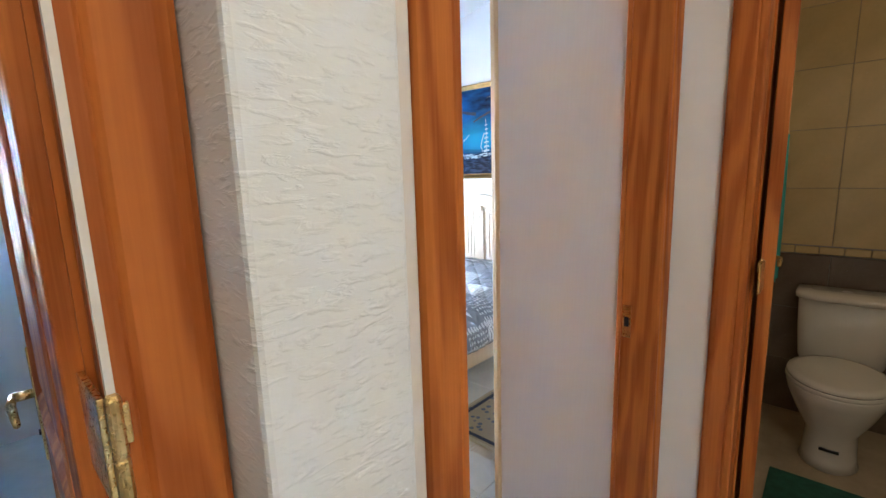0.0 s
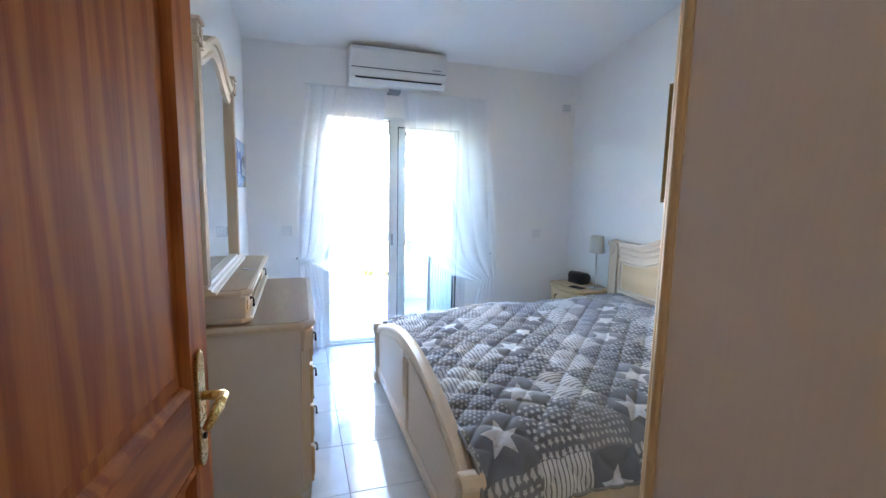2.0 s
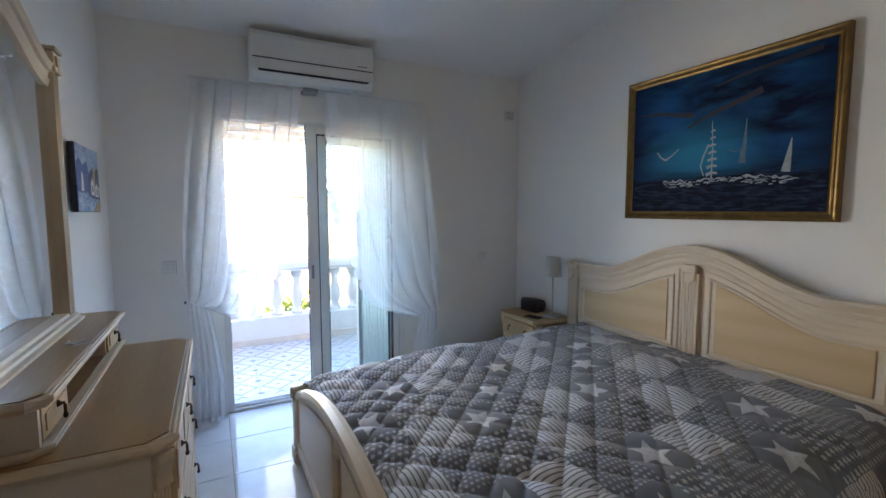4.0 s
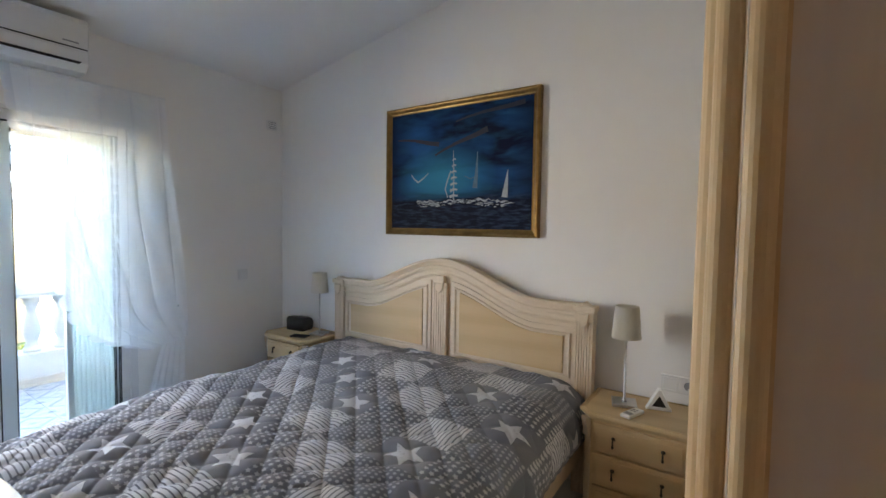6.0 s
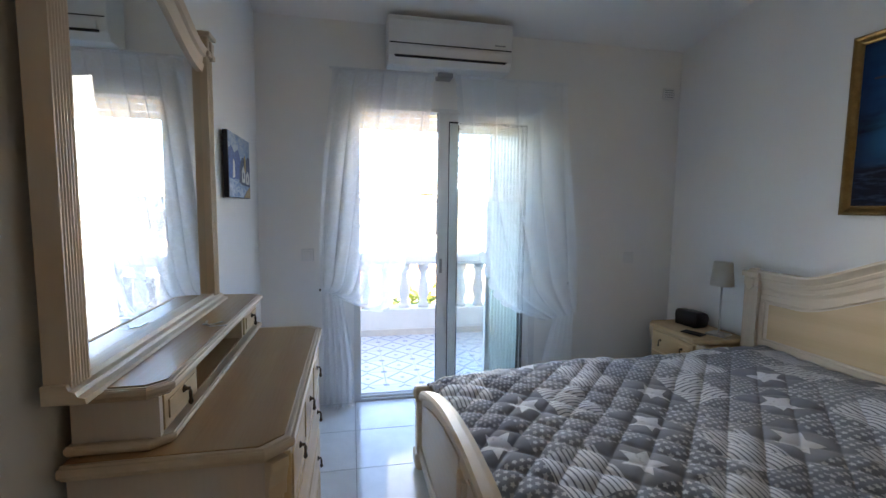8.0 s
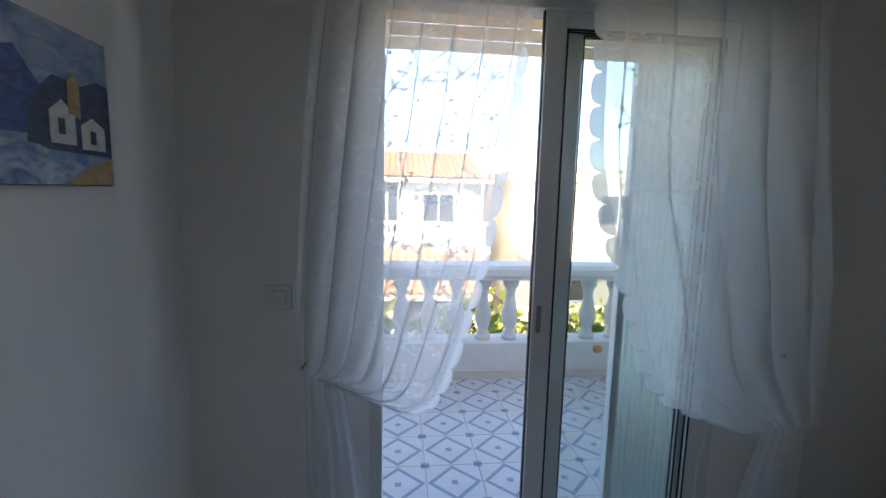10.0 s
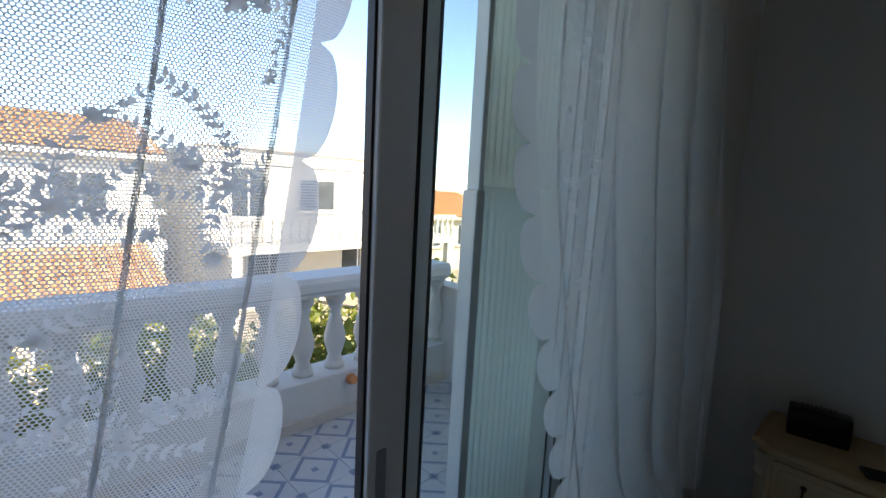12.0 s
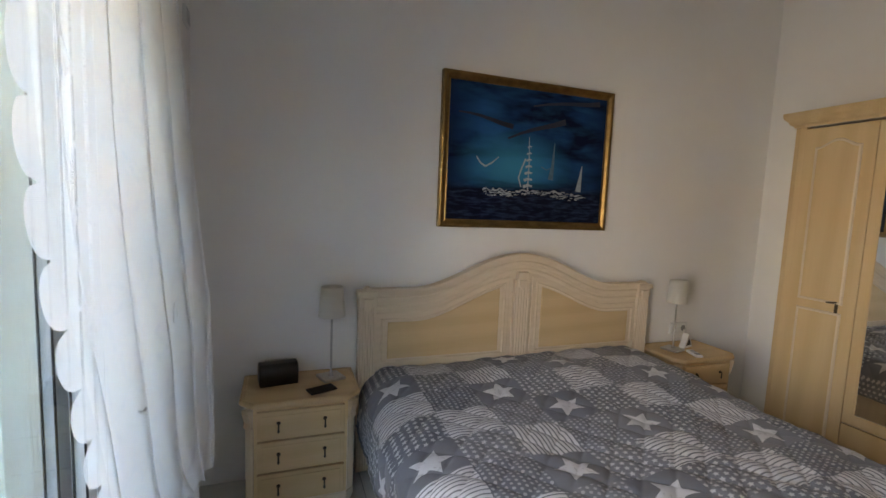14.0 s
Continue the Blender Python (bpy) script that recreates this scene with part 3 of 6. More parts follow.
part("top_panel", prism([(0.0, ty0), (tx1 - 0.045, ty0), (tx1, ty0 + 0.045), (tx1, ty1 - 0.045), (tx1 - 0.045, ty1), (0.0, ty1)], DZ - 0.001, DZ + 0.002, "z", 0.0008), M["cream_top"], dr, "honey lacquered top")
carved_corner(dr, DX - 0.015, DY0 + 0.015, 0.08, DZ - 0.034, -135)
carved_corner(dr, DX - 0.015, DY1 - 0.015, 0.08, DZ - 0.034, -45)
rows = [(0.64, 0.785), (0.455, 0.625), (0.27, 0.44), (0.09, 0.255)]
ym = (DY0 + DY1) / 2
for k, (a, b) in enumerate(rows):
    if k == 0:
        w3 = (DY1 - DY0 - 0.1) / 3
        for j in range(3):
            y0 = DY0 + 0.05 + j * w3
            drawer_front("drawer", dr, DX, y0 + 0.005, y0 + w3 - 0.005, a, b, [y0 + w3 / 2])
    else:
        drawer_front("drawer", dr, DX, DY0 + 0.055, DY1 - 0.055, a, b, [DY0 + 0.2, DY1 - 0.2])

# shelf unit with little drawers on the dresser, and the mirror on that
UX, UY0, UY1, UZ0, UZ1 = 0.16, 2.025, 2.975, DZ, 0.970
up = thing("dresser_shelf", (0, 0, DZ + 0.002), "low cream shelf unit with two small drawers on the dresser", "shelf unit")
part("base", edge_top(-0.005, UX + 0.012, UY0 - 0.008, UY1 + 0.008, 0.0, 0.022, 0.03, 0.012), M["lime_y"], up)
part("side", box(0.0, UX, UY0, UY0 + 0.016, 0.022, 0.108), M["side"], up)
part("side", box(0.0, UX, UY1 - 0.016, UY1, 0.022, 0.108), M["side"], up)
part("back", box(-0.003, 0.008, UY0 + 0.016, UY1 - 0.016, 0.022, 0.108), M["cream_top"], up)
part("nook_floor", box(0.008, UX - 0.006, UY0 + 0.24, UY1 - 0.24, 0.021, 0.0245), M["cream_top"], up)
part("shelf_top", edge_top(-0.005, UX + 0.012, UY0 - 0.012, UY1 + 0.012, 0.108, 0.028, 0.03, 0.016), M["lime_y"], up, "pale limed moulded edge")
part("top_panel", prism([(0.0, UY0 - 0.008), (UX - 0.022, UY0 - 0.008), (UX + 0.008, UY0 + 0.022), (UX + 0.008, UY1 - 0.022), (UX - 0.022, UY1 + 0.008), (0.0, UY1 + 0.008)], 0.135, 0.138, "z", 0.0008), M["cream_top"], up, "honey lacquered top")
for a, b in ((UY0 + 0.016, UY0 + 0.22), (UY1 - 0.22, UY1 - 0.016)):
    inner = b if a < ym else a - 0.014
    part("divider", box(0.008, UX - 0.004, inner, inner + 0.014, 0.022, 0.108), M["lime"], up)
    drawer_front("small_drawer", up, UX - 0.014, a + 0.004, b - 0.004, 0.027, 0.104, [(a + b) / 2])

mi = thing("dresser_mirror", (0, 0, UZ1), "arched mirror in a limed fluted wooden frame on the dresser shelf", "mirror")
MY0, MY1, MH, MC = 1.955, 2.89, 1.06, 2.4225
MW = MY1 - MY0


def mirror_top(y, peak=0.115):
    s = abs(y - MC) / (MW / 2 - 0.06)
    return 0.90 + (peak * (0.5 + 0.5 * math.cos(math.pi * min(1, s))) if s < 1 else 0)


ys = [MY0 + 0.055 + (MW - 0.11) * k / 24 for k in range(25)]
part("glass", prism([(MY0 + 0.05, 0.03), (MY1 - 0.05, 0.03)] + [(y, mirror_top(y) - 0.05) for y in reversed(ys)], 0.016, 0.020, "x"), M["mirror"], mi)
part("backing", prism([(MY0 + 0.04, 0.02), (MY1 - 0.04, 0.02)] + [(y, mirror_top(y) - 0.02) for y in reversed(ys)], 0.004, 0.0155, "x"), M["side"], mi)
for y0 in (MY0, MY1 - 0.06):
    b = prism([(q[1], y0 + q[0]) for q in fluted(0.06, 0.045, 6, 0.004)], 0.0, 0.895, "z")
    part("fluted_post", b, M["lime"], mi)
    part("post_cap", joined(box(0, 0.056, y0 - 0.008, y0 + 0.068, 0.895, 0.915, 0.004), box(0, 0.05, y0 - 0.002, y0 + 0.062, 0.915, 0.965, 0.006),
                            box(0, 0.06, y0 - 0.012, y0 + 0.072, 0.965, 0.98, 0.004)), M["lime"], mi)
    part("carved_drop", prism([(y0 + 0.012, 0.95), (y0 + 0.048, 0.95), (y0 + 0.043, 0.92), (y0 + 0.03, 0.885), (y0 + 0.017, 0.92)], 0.045, 0.058, "x", 0.003), M["lime"], mi)
part("crown", sweep([(0.004, y, mirror_top(y)) for y in reversed(ys)], [(-0.06, 0), (-0.06, 0.025), (-0.035, 0.032), (-0.03, 0.026), (-0.01, 0.03), (-0.005, 0.04), (0.018, 0.046), (0.026, 0.04), (0.026, 0)], (1, 0, 0)), M["lime_y"], mi)
part("base_moulding", prism([(0.0, 0.0), (0.072, 0.0), (0.07, 0.01), (0.058, 0.014), (0.054, 0.022), (0.044, 0.026), (0.04, 0.036), (0.0, 0.036)], MY0 - 0.01, MY1 + 0.01, "y"), M["lime_y"], mi)


# bed
BY0, BY1, BXF, BXH = 1.375, 3.275, 0.90, 2.91
BC = (BY0 + BY1) / 2
bed = thing("bed", (0, 0, 0), "double bed with a limed cream headboard and a low arched footboard", "bed")


def hb_top(y):
    s = abs(y - BC) / 0.63
    return 0.985 + (0.19 * (0.5 + 0.5 * math.cos(math.pi * s)) ** 0.85 if s < 1 else 0)


ys = [BY0 + 0.05 + (BY1 - BY0 - 0.1) * k / 40 for k in range(41)]
part("headboard", prism([(BY0 + 0.05, 0.2), (BY1 - 0.05, 0.2)] + [(y, hb_top(y) - 0.02) for y in reversed(ys)], BXH - 0.02, BXH + 0.012, "x"), M["lime_y"], bed)
part("crown_moulding", sweep([(BXH - 0.018, y, hb_top(y)) for y in ys],
                             [(-0.105, 0), (-0.105, 0.006), (-0.088, 0.012), (-0.078, 0.008), (-0.06, 0.010), (-0.055, 0.018), (-0.04, 0.022), (-0.034, 0.018), (-0.018, 0.026), (-0.004, 0.034), (0.008, 0.034), (0.008, -0.03), (-0.02, -0.03)], (-1, 0, 0)), M["lime_y"], bed)
for s in (-1, 1):
    yy = [BC + s * (0.075 + (0.785) * k / 24) for k in range(25)]
    for inset, x0, x1, mat in ((0.0, BXH - 0.028, BXH - 0.018, "lime_y"), (0.05, BXH - 0.034, BXH - 0.02, "cream_y")):
        inner = [y for y in yy if 0.075 + inset <= abs(y - BC) <= 0.86 - inset]
        poly = [(inner[0], 0.56 + inset), (inner[-1], 0.56 + inset)] + [(y, hb_top(y) - 0.125 - inset) for y in reversed(inner)]
        part("panel" if inset else "panel_border", prism(poly, x0, x1, "x", 0.004), M[mat], bed)
    y0 = BY0 if s < 0 else BY1 - 0.09
    b = prism([(BXH + 0.02 - q[1], y0 + q[0]) for q in fluted(0.09, 0.065, 6, 0.004)], 0.0, 0.90, "z")
    part("post", b, M["lime"], bed)
    part("post_cap", joined(box(BXH - 0.05, BXH + 0.022, y0 - 0.004, y0 + 0.094, 0.90, 0.955, 0.006), box(BXH - 0.062, BXH + 0.022, y0 - 0.012, y0 + 0.102, 0.955, 0.985, 0.006)), M["lime"], bed)
    part("carved_drop", prism([(y0 + 0.02, 0.945), (y0 + 0.07, 0.945), (y0 + 0.066, 0.90), (y0 + 0.045, 0.87), (y0 + 0.024, 0.90)], BXH - 0.062, BXH - 0.048, "x", 0.004), M["lime"], bed)
    part("carved_shell", prism([(y0 + 0.015, 0.985), (y0 + 0.075, 0.985), (y0 + 0.06, 1.0), (y0 + 0.045, 1.006), (y0 + 0.03, 1.0)], BXH - 0.05, BXH, "x", 0.003), M["lime"], bed)
    # side rail
    ry = BY0 + 0.03 if s < 0 else BY1 - 0.06
    part("panel_bead", sweep([(BXH - 0.028, yy[1], 0.595), (BXH - 0.028, yy[-2], 0.595)] + [(BXH - 0.028, y, hb_top(y) - 0.16) for y in reversed(yy[1:-1])], [(-0.006, -0.002), (-0.006, 0.006), (0.0, 0.009), (0.006, 0.006), (0.006, -0.002)], (-1, 0, 0), closed=True), M["lime_y"], bed)
    part("side_rail", box(BXF + 0.02, BXH - 0.02, ry, ry + 0.03, 0.2, 0.36, 0.005), M["lime"], bed)
b = prism([(BXH + 0.0 - q[1], BC - 0.05 + q[0]) for q in fluted(0.10, 0.045, 5, 0.004)], 0.5, 1.03, "z")
part("centre_stile", b, M["lime"], bed)
part("carved_block", box(BXH - 0.056, BXH - 0.02, BC - 0.035, BC + 0.035, 1.03, 1.075, 0.004), M["lime"], bed)
part("carved_drop", prism([(BC - 0.03, 1.03), (BC + 0.03, 1.03), (BC + 0.027, 0.99), (BC, 0.965), (BC - 0.027, 0.99)], BXH - 0.054, BXH - 0.04, "x", 0.004), M["lime"], bed)


def fb_top(y):
    s = abs(y - BC) / (0.86)
    return 0.40 + 0.20 * max(0.0, math.cos(math.pi / 2 * min(1, s))) ** 0.8


FY0, FY1 = BY0 + 0.03, BY1 - 0.03
ys = [FY0 + 0.06 + (FY1 - FY0 - 0.12) * k / 32 for k in range(33)]
part("footboard", prism([(FY0 + 0.06, 0.1), (FY1 - 0.06, 0.1)] + [(y, fb_top(y) - 0.01) for y in reversed(ys)], BXF - 0.012, BXF + 0.016, "x"), M["lime_y"], bed)
part("foot_cap", sweep([(BXF - 0.022, y, fb_top(y)) for y in ys], [(-0.03, 0), (-0.03, -0.05), (-0.012, -0.056), (0, -0.052), (0.006, -0.03), (0.006, 0.0), (-0.006, 0.008), (-0.02, 0.008)], (-1, 0, 0)), M["lime_y"], bed)
part("foot_rail", box(BXF - 0.024, BXF + 0.02, FY0 + 0.05, FY1 - 0.05, 0.07, 0.13, 0.008), M["lime_y"], bed)
for s in (-1, 1):
    yy = [BC + s * (0.06 + 0.74 * k / 16) for k in range(17)]
    part("foot_panel", prism([(yy[0], 0.19), (yy[-1], 0.19)] + [(y, fb_top(y) - 0.07) for y in reversed(yy)], BXF - 0.018, BXF - 0.010, "x", 0.003), M["lime_y"], bed)
    y0 = FY0 if s < 0 else FY1 - 0.075
    part("foot_post", joined(box(BXF - 0.035, BXF + 0.04, y0, y0 + 0.075, 0.09, 0.37, 0.008), box(BXF - 0.045, BXF + 0.05, y0 - 0.01, y0 + 0.085, 0.02, 0.10, 0.012),
                             box(BXF - 0.03, BXF + 0.03, y0 + 0.008, y0 + 0.067, 0.0, 0.03, 0.006)), M["lime"], bed)
    sh = bmesh.new()
    prism([(y0 - 0.004, 0.37), (y0 + 0.079, 0.37)] + arc_pts(y0 + 0.0375, 0.395, 0.042, 0, 180, 10), BXF - 0.042, BXF + 0.045, "x", 0.005, sh)
    part("post_scroll", sh, M["lime"], bed)
    for k in range(5):
        part("carved_rib", rod((BXF - 0.044, y0 + 0.0375, 0.375), (BXF - 0.044, y0 + 0.0375 + 0.034 * math.cos(radians(30 + 30 * k)), 0.375 + 0.05 * math.sin(radians(30 + 30 * k))), 0.003, 6), M["lime"], bed)
part("foot_stile", prism([(BXF - 0.02 - 0.006, BC - 0.04), (BXF - 0.01, BC - 0.04), (BXF - 0.01, BC + 0.04), (BXF - 0.026, BC + 0.04)], 0.14, 0.5, "z"), M["lime"], bed)
for k in (-1, 0, 1):
    part("carved_rib", rod((BXF - 0.026, BC + 0.02 * k, 0.3), (BXF - 0.026, BC + 0.02 * k, 0.5), 0.005, 8), M["lime"], bed)
part("slat_base", box(BXF + 0.03, BXH - 0.03, BY0 + 0.07, BY1 - 0.07, 0.2, 0.26), M["side"], bed)

mt = thing("mattress", (0, 0, 0.26), "white mattress under the quilt", "mattress")
part("ticking", box(BXF + 0.05, BXH - 0.05, BY0 + 0.09, BY1 - 0.09, 0.0, 0.2, 0.04, 3), M["cloth_white"], mt)


# quilt
def quilt_material():
    n = Nodes("grey_star_patchwork_cotton")
    v = n.add("ShaderNodeUVMap", 0)
    sep = n.t.nodes.new("ShaderNodeSeparateXYZ")
    n.t.links.new(v, sep.inputs[0])
    U, V = sep.outputs[0], sep.outputs[1]
    pu = n.math("DIVIDE", n.math("SUBTRACT", 1.7725, U), 0.195)
    pv = n.math("DIVIDE", n.math("SUBTRACT", 1.872, V), 0.234)
    iu, iv = n.math("FLOOR", pu), n.math("FLOOR", pv)
    fu, fv = n.math("SUBTRACT", n.math("SUBTRACT", pu, iu), 0.5), n.math("SUBTRACT", n.math("SUBTRACT", pv, iv), 0.5)
    cell = n.math("ADD", n.math("MODULO", n.math("ADD", iu, 12.0), 3.0), n.math("MULTIPLY", n.math("MODULO", n.math("ADD", iv, 12.0), 4.0), 3.0))

    def among(*ids):
        f = n.math("COMPARE", cell, float(ids[0]), 0.4)
        for k in ids[1:]:
            f = n.math("ADD", f, n.math("COMPARE", cell, float(k), 0.4))
        return f

    turn = n.math("MODULO", n.math("ADD", n.math("MULTIPLY", iu, 3.7), n.math("ADD", n.math("MULTIPLY", iv, 2.3), 400)), 6.28)

    def star(x, y, R, inner, spin=0.0):
        r = n.math("SQRT", n.math("ADD", n.math("MULTIPLY", x, x), n.math("MULTIPLY", y, y)))
        a = n.math("ADD", n.math("ADD", n.math("ARCTAN2", y, x), 31.4159265), spin)
        seg = 2 * math.pi / 5
        a = n.math("ABSOLUTE", n.math("SUBTRACT", n.math("MODULO", a, seg), seg / 2))
        px, py = n.math("MULTIPLY", r, n.math("COSINE", a)), n.math("MULTIPLY", r, n.math("SINE", a))
        vx, vy = inner * R * math.cos(seg / 2), inner * R * math.sin(seg / 2)
        nx, ny = vy, R - vx
        d = n.math("ADD", n.math("MULTIPLY", px, nx), n.math("MULTIPLY", py, ny))
        return n.math("LESS_THAN", d, nx * R)

    big = star(fu, fv, 0.37, 0.46, turn)
    # little stars and dots
    def cells(k):
        a, b = n.math("MULTIPLY", fu, k), n.math("MULTIPLY", fv, k)
        b2 = n.math("FLOOR", b)
        a = n.math("ADD", a, n.math("MULTIPLY", n.math("MODULO", n.math("ADD", b2, 40.0), 2.0), 0.5))
        return n.math("SUBTRACT", n.math("FRACT", n.math("ADD", a, 40.0)), 0.5), n.math("SUBTRACT", n.math("FRACT", n.math("ADD", b, 40.0)), 0.5)
    sx, sy = cells(7.5)
    small = star(sx, sy, 0.40, 0.5, 0.4)
    tx, ty = cells(10.0)
    dots = n.math("LESS_THAN", n.math("ADD", n.math("MULTIPLY", tx, tx), n.math("MULTIPLY", ty, ty)), 0.075)
    wob = n.math("MULTIPLY", n.noise(v, 40, 2), 0.1)
    stripes = n.math("GREATER_THAN", n.math("FRACT", n.math("ADD", n.math("MULTIPLY", fu, 11.0), wob)), 0.30)
    stripes2 = n.math("GREATER_THAN", n.math("FRACT", n.math("ADD", n.math("MULTIPLY", fv, 12.0), wob)), 0.30)
    is0, is1, is2, is3, is4 = among(0, 7, 11), among(4, 8, 9), among(1, 5), among(2, 3, 10), among(6)
    w = n.math("ADD", n.math("ADD", n.math("MULTIPLY", is0, big), n.math("MULTIPLY", is1, n.math("MULTIPLY", dots, 0.55))), n.math("ADD", n.math("MULTIPLY", is2, stripes), n.math("MULTIPLY", is3, n.math("MULTIPLY", small, 0.8))))
    w = n.math("ADD", w, n.math("MULTIPLY", is4, stripes2))
    tone = n.ramp(n.noise(v, 3, 3), 0.3, 0.7, 0.9, 1.08)
    alt = n.math("MODULO", n.math("ADD", iu, n.math("ADD", iv, 400)), 3.0)
    g = n.mix(n.math("MULTIPLY", alt, 0.5), (0.135, 0.152, 0.188), (0.185, 0.20, 0.235))
    g = n.mix(1.0, g, n.add("ShaderNodeCombineXYZ", 0, None, i0=tone, i1=tone, i2=tone), "MULTIPLY")
    mark = n.math("GREATER_THAN", n.noise(n.coord("UV", (1, 1, 1)), 60, 2), 0.62)
    wc = n.mix(n.math("MULTIPLY", mark, n.math("MULTIPLY", is0, 0.5)), (0.60, 0.62, 0.66), (0.33, 0.35, 0.38))
    n.set(Base_Color=n.mix(w, g, wc), Roughness=0.85, Sheen_Weight=0.2)
    n.bump(n.noise(v, 900, 2), 0.25, 0.0006)
    return n.m


M["quilt"] = quilt_material()


def quilt_mesh():
    x0, x1, y0, y1 = BXF + 0.025, BXH - 0.035, BY0 + 0.02, BY1 - 0.035
    nu, nv = 300, 360
    lo, hi = -0.11, 0.22
    bm = bmesh.new()
    uvl = bm.loops.layers.uv.new("UVMap")
    L, W = x1 - x0, y1 - y0
    grid, flat = [], []
    for i in range(nu + 1):
        u = L * i / nu
        row, frow = [], []
        for j in range(nv + 1):
            v = lo + (W + hi - lo) * j / nv
            over = max(0.0, -v) + max(0.0, v - W)
            side = -1 if v < 0 else 1
            vc = min(max(v, 0.0), W)
            edge = min(vc, W - vc)
            z = 0.525 + 0.04 * min(1, u / L * 1.4) - 0.06 * math.exp(-u / 0.10)
            z += 0.05 * math.exp(-((u - L + 0.34) / 0.26) ** 2) * (0.6 + 0.4 * math.cos((v - W / 2) * 5.2)) * (1 - math.exp(-edge / 0.22))
            z -= 0.09 * math.exp(-edge / 0.07)
            z += 0.022 * (noise.noise((u * 2.2, v * 2.2, 1.3)) + 0.5 * noise.noise((u * 5.5, v * 5.5, 4.0)))
            drop = over
            z -= drop
            bulge = 0.03 * (1 - math.exp(-over / 0.05)) + 0.012 * noise.noise((u * 6, v * 3, 9.0)) * min(1, over * 10)
            y = y0 + vc + side * (bulge if over > 0 else 0)
            a, b = (u + v) / 0.145, (u - v) / 0.145
            puff = (abs(math.sin(math.pi * a)) * abs(math.sin(math.pi * b))) ** 0.33
            puff *= 0.021 * (1.0 - 0.6 * min(1, u / L))
            wr = 0.003 * noise.noise((u * 13, v * 13, 2.0)) + 0.0015 * noise.noise((u * 30, v * 30, 7.0))
            if over > 0.01:
                y += side * puff
            else:
                z += puff + wr
            row.append(bm.verts.new((x0 + u, y, z)))
            frow.append((u, v))
        grid.append(row)
        flat.append(frow)
    for i in range(nu):
        for j in range(nv):
            f = bm.faces.new((grid[i][j], grid[i + 1][j], grid[i + 1][j + 1], grid[i][j + 1]))
            f.smooth = True
            for lp, (a, b) in zip(f.loops, ((i, j), (i + 1, j), (i + 1, j + 1), (i, j + 1))):
                lp[uvl].uv = flat[a][b]
    edges = [[tuple(grid[0][j].co) for j in range(0, nv + 1, 2)], [tuple(grid[i][0].co) for i in range(0, nu + 1, 2)], [tuple(grid[i][nv].co) for i in range(0, nu + 1, 2)]]
    return bm, edges


def cord(pts, r, seg=6):
    """A thin cord through points."""
    bm = bmesh.new()
    rings = []
    for k, p in enumerate(pts):
        d = (Vector(pts[min(k + 1, len(pts) - 1)]) - Vector(pts[max(k - 1, 0)])).normalized()
        a = d.cross(Vector((0.3, 0.2, 1))).normalized()
        b = d.cross(a)
        rings.append([bm.verts.new(Vector(p) + r * (math.cos(2 * math.pi * q / seg) * a + math.sin(2 * math.pi * q / seg) * b)) for q in range(seg)])
    for x, y in zip(rings, rings[1:]):
        for q in range(seg):
            bm.faces.new((x[q], x[(q + 1) % seg], y[(q + 1) % seg], y[q]))
    return bm


qt = thing("quilt", (0, 0, 0), "grey and white star patchwork quilt spread over the bed", "quilt")
qbm, q_edges = quilt_mesh()
qob = part("cover", qbm, M["quilt"], qt, "", True)
M["piping"] = plain("grey_cotton_piping", (0.24, 0.245, 0.26), 0.85, 0, 0.1, 40, 0.2, 500)
for e in q_edges:
    part("piping", cord(e, 0.007), M["piping"], qt, "grey piped hem", True)
sol = qob.modifiers.new("thickness", "SOLIDIFY")
sol.thickness, sol.offset = 0.012, -1


# nightstands
def nightstand(loc, label):
    """Stands with its back at x = 0.36 and its front looking to -x."""
    ns = thing("nightstand", loc, label, "nightstand", "nightstands beside the bed")
    f = Matrix.Translation((0.355, 0, 0)) @ Matrix.Rotation(math.pi, 4, "Z")
    hw, d = 0.235, 0.33
    mk = []
    mk.append(part("carcass", prism([(0.0, -hw), (d - 0.03, -hw), (d, -hw + 0.03), (d, hw - 0.03), (d - 0.03, hw), (0.0, hw)], 0.06, 0.515, "z"), M["cream"], ns))
    mk.append(part("plinth", edge_top(0.0, d - 0.005, -hw + 0.005, hw - 0.005, 0.0, 0.065, 0.03, 0.012), M["lime_y"], ns))
    mk.append(part("top", edge_top(0.0, d + 0.006, -hw - 0.006, hw + 0.006, 0.515, 0.034, 0.045, 0.024), M["cream_y"], ns))
    for s in (-1, 1):
        carved_corner(ns, d - 0.015, s * (hw - 0.015), 0.07, 0.515, -45 if s > 0 else -135)
    for a, b in ((0.375, 0.505), (0.225, 0.365), (0.075, 0.215)):
        drawer_front("drawer", ns, d, -hw + 0.045, hw - 0.045, a, b, [-0.1, 0.1])
    for o in ns.children:
        o.data.transform(f)
        for c in o.children:
            c.data.transform(f)
    for o in ns.children_recursive:
        o.data.update()
    return ns


nightstand((2.608, 3.56, 0), "cream lacquered three-drawer nightstand under the radio and lamp")
nightstand((2.60, 1.10, 0), "cream lacquered three-drawer nightstand beside the wardrobe")


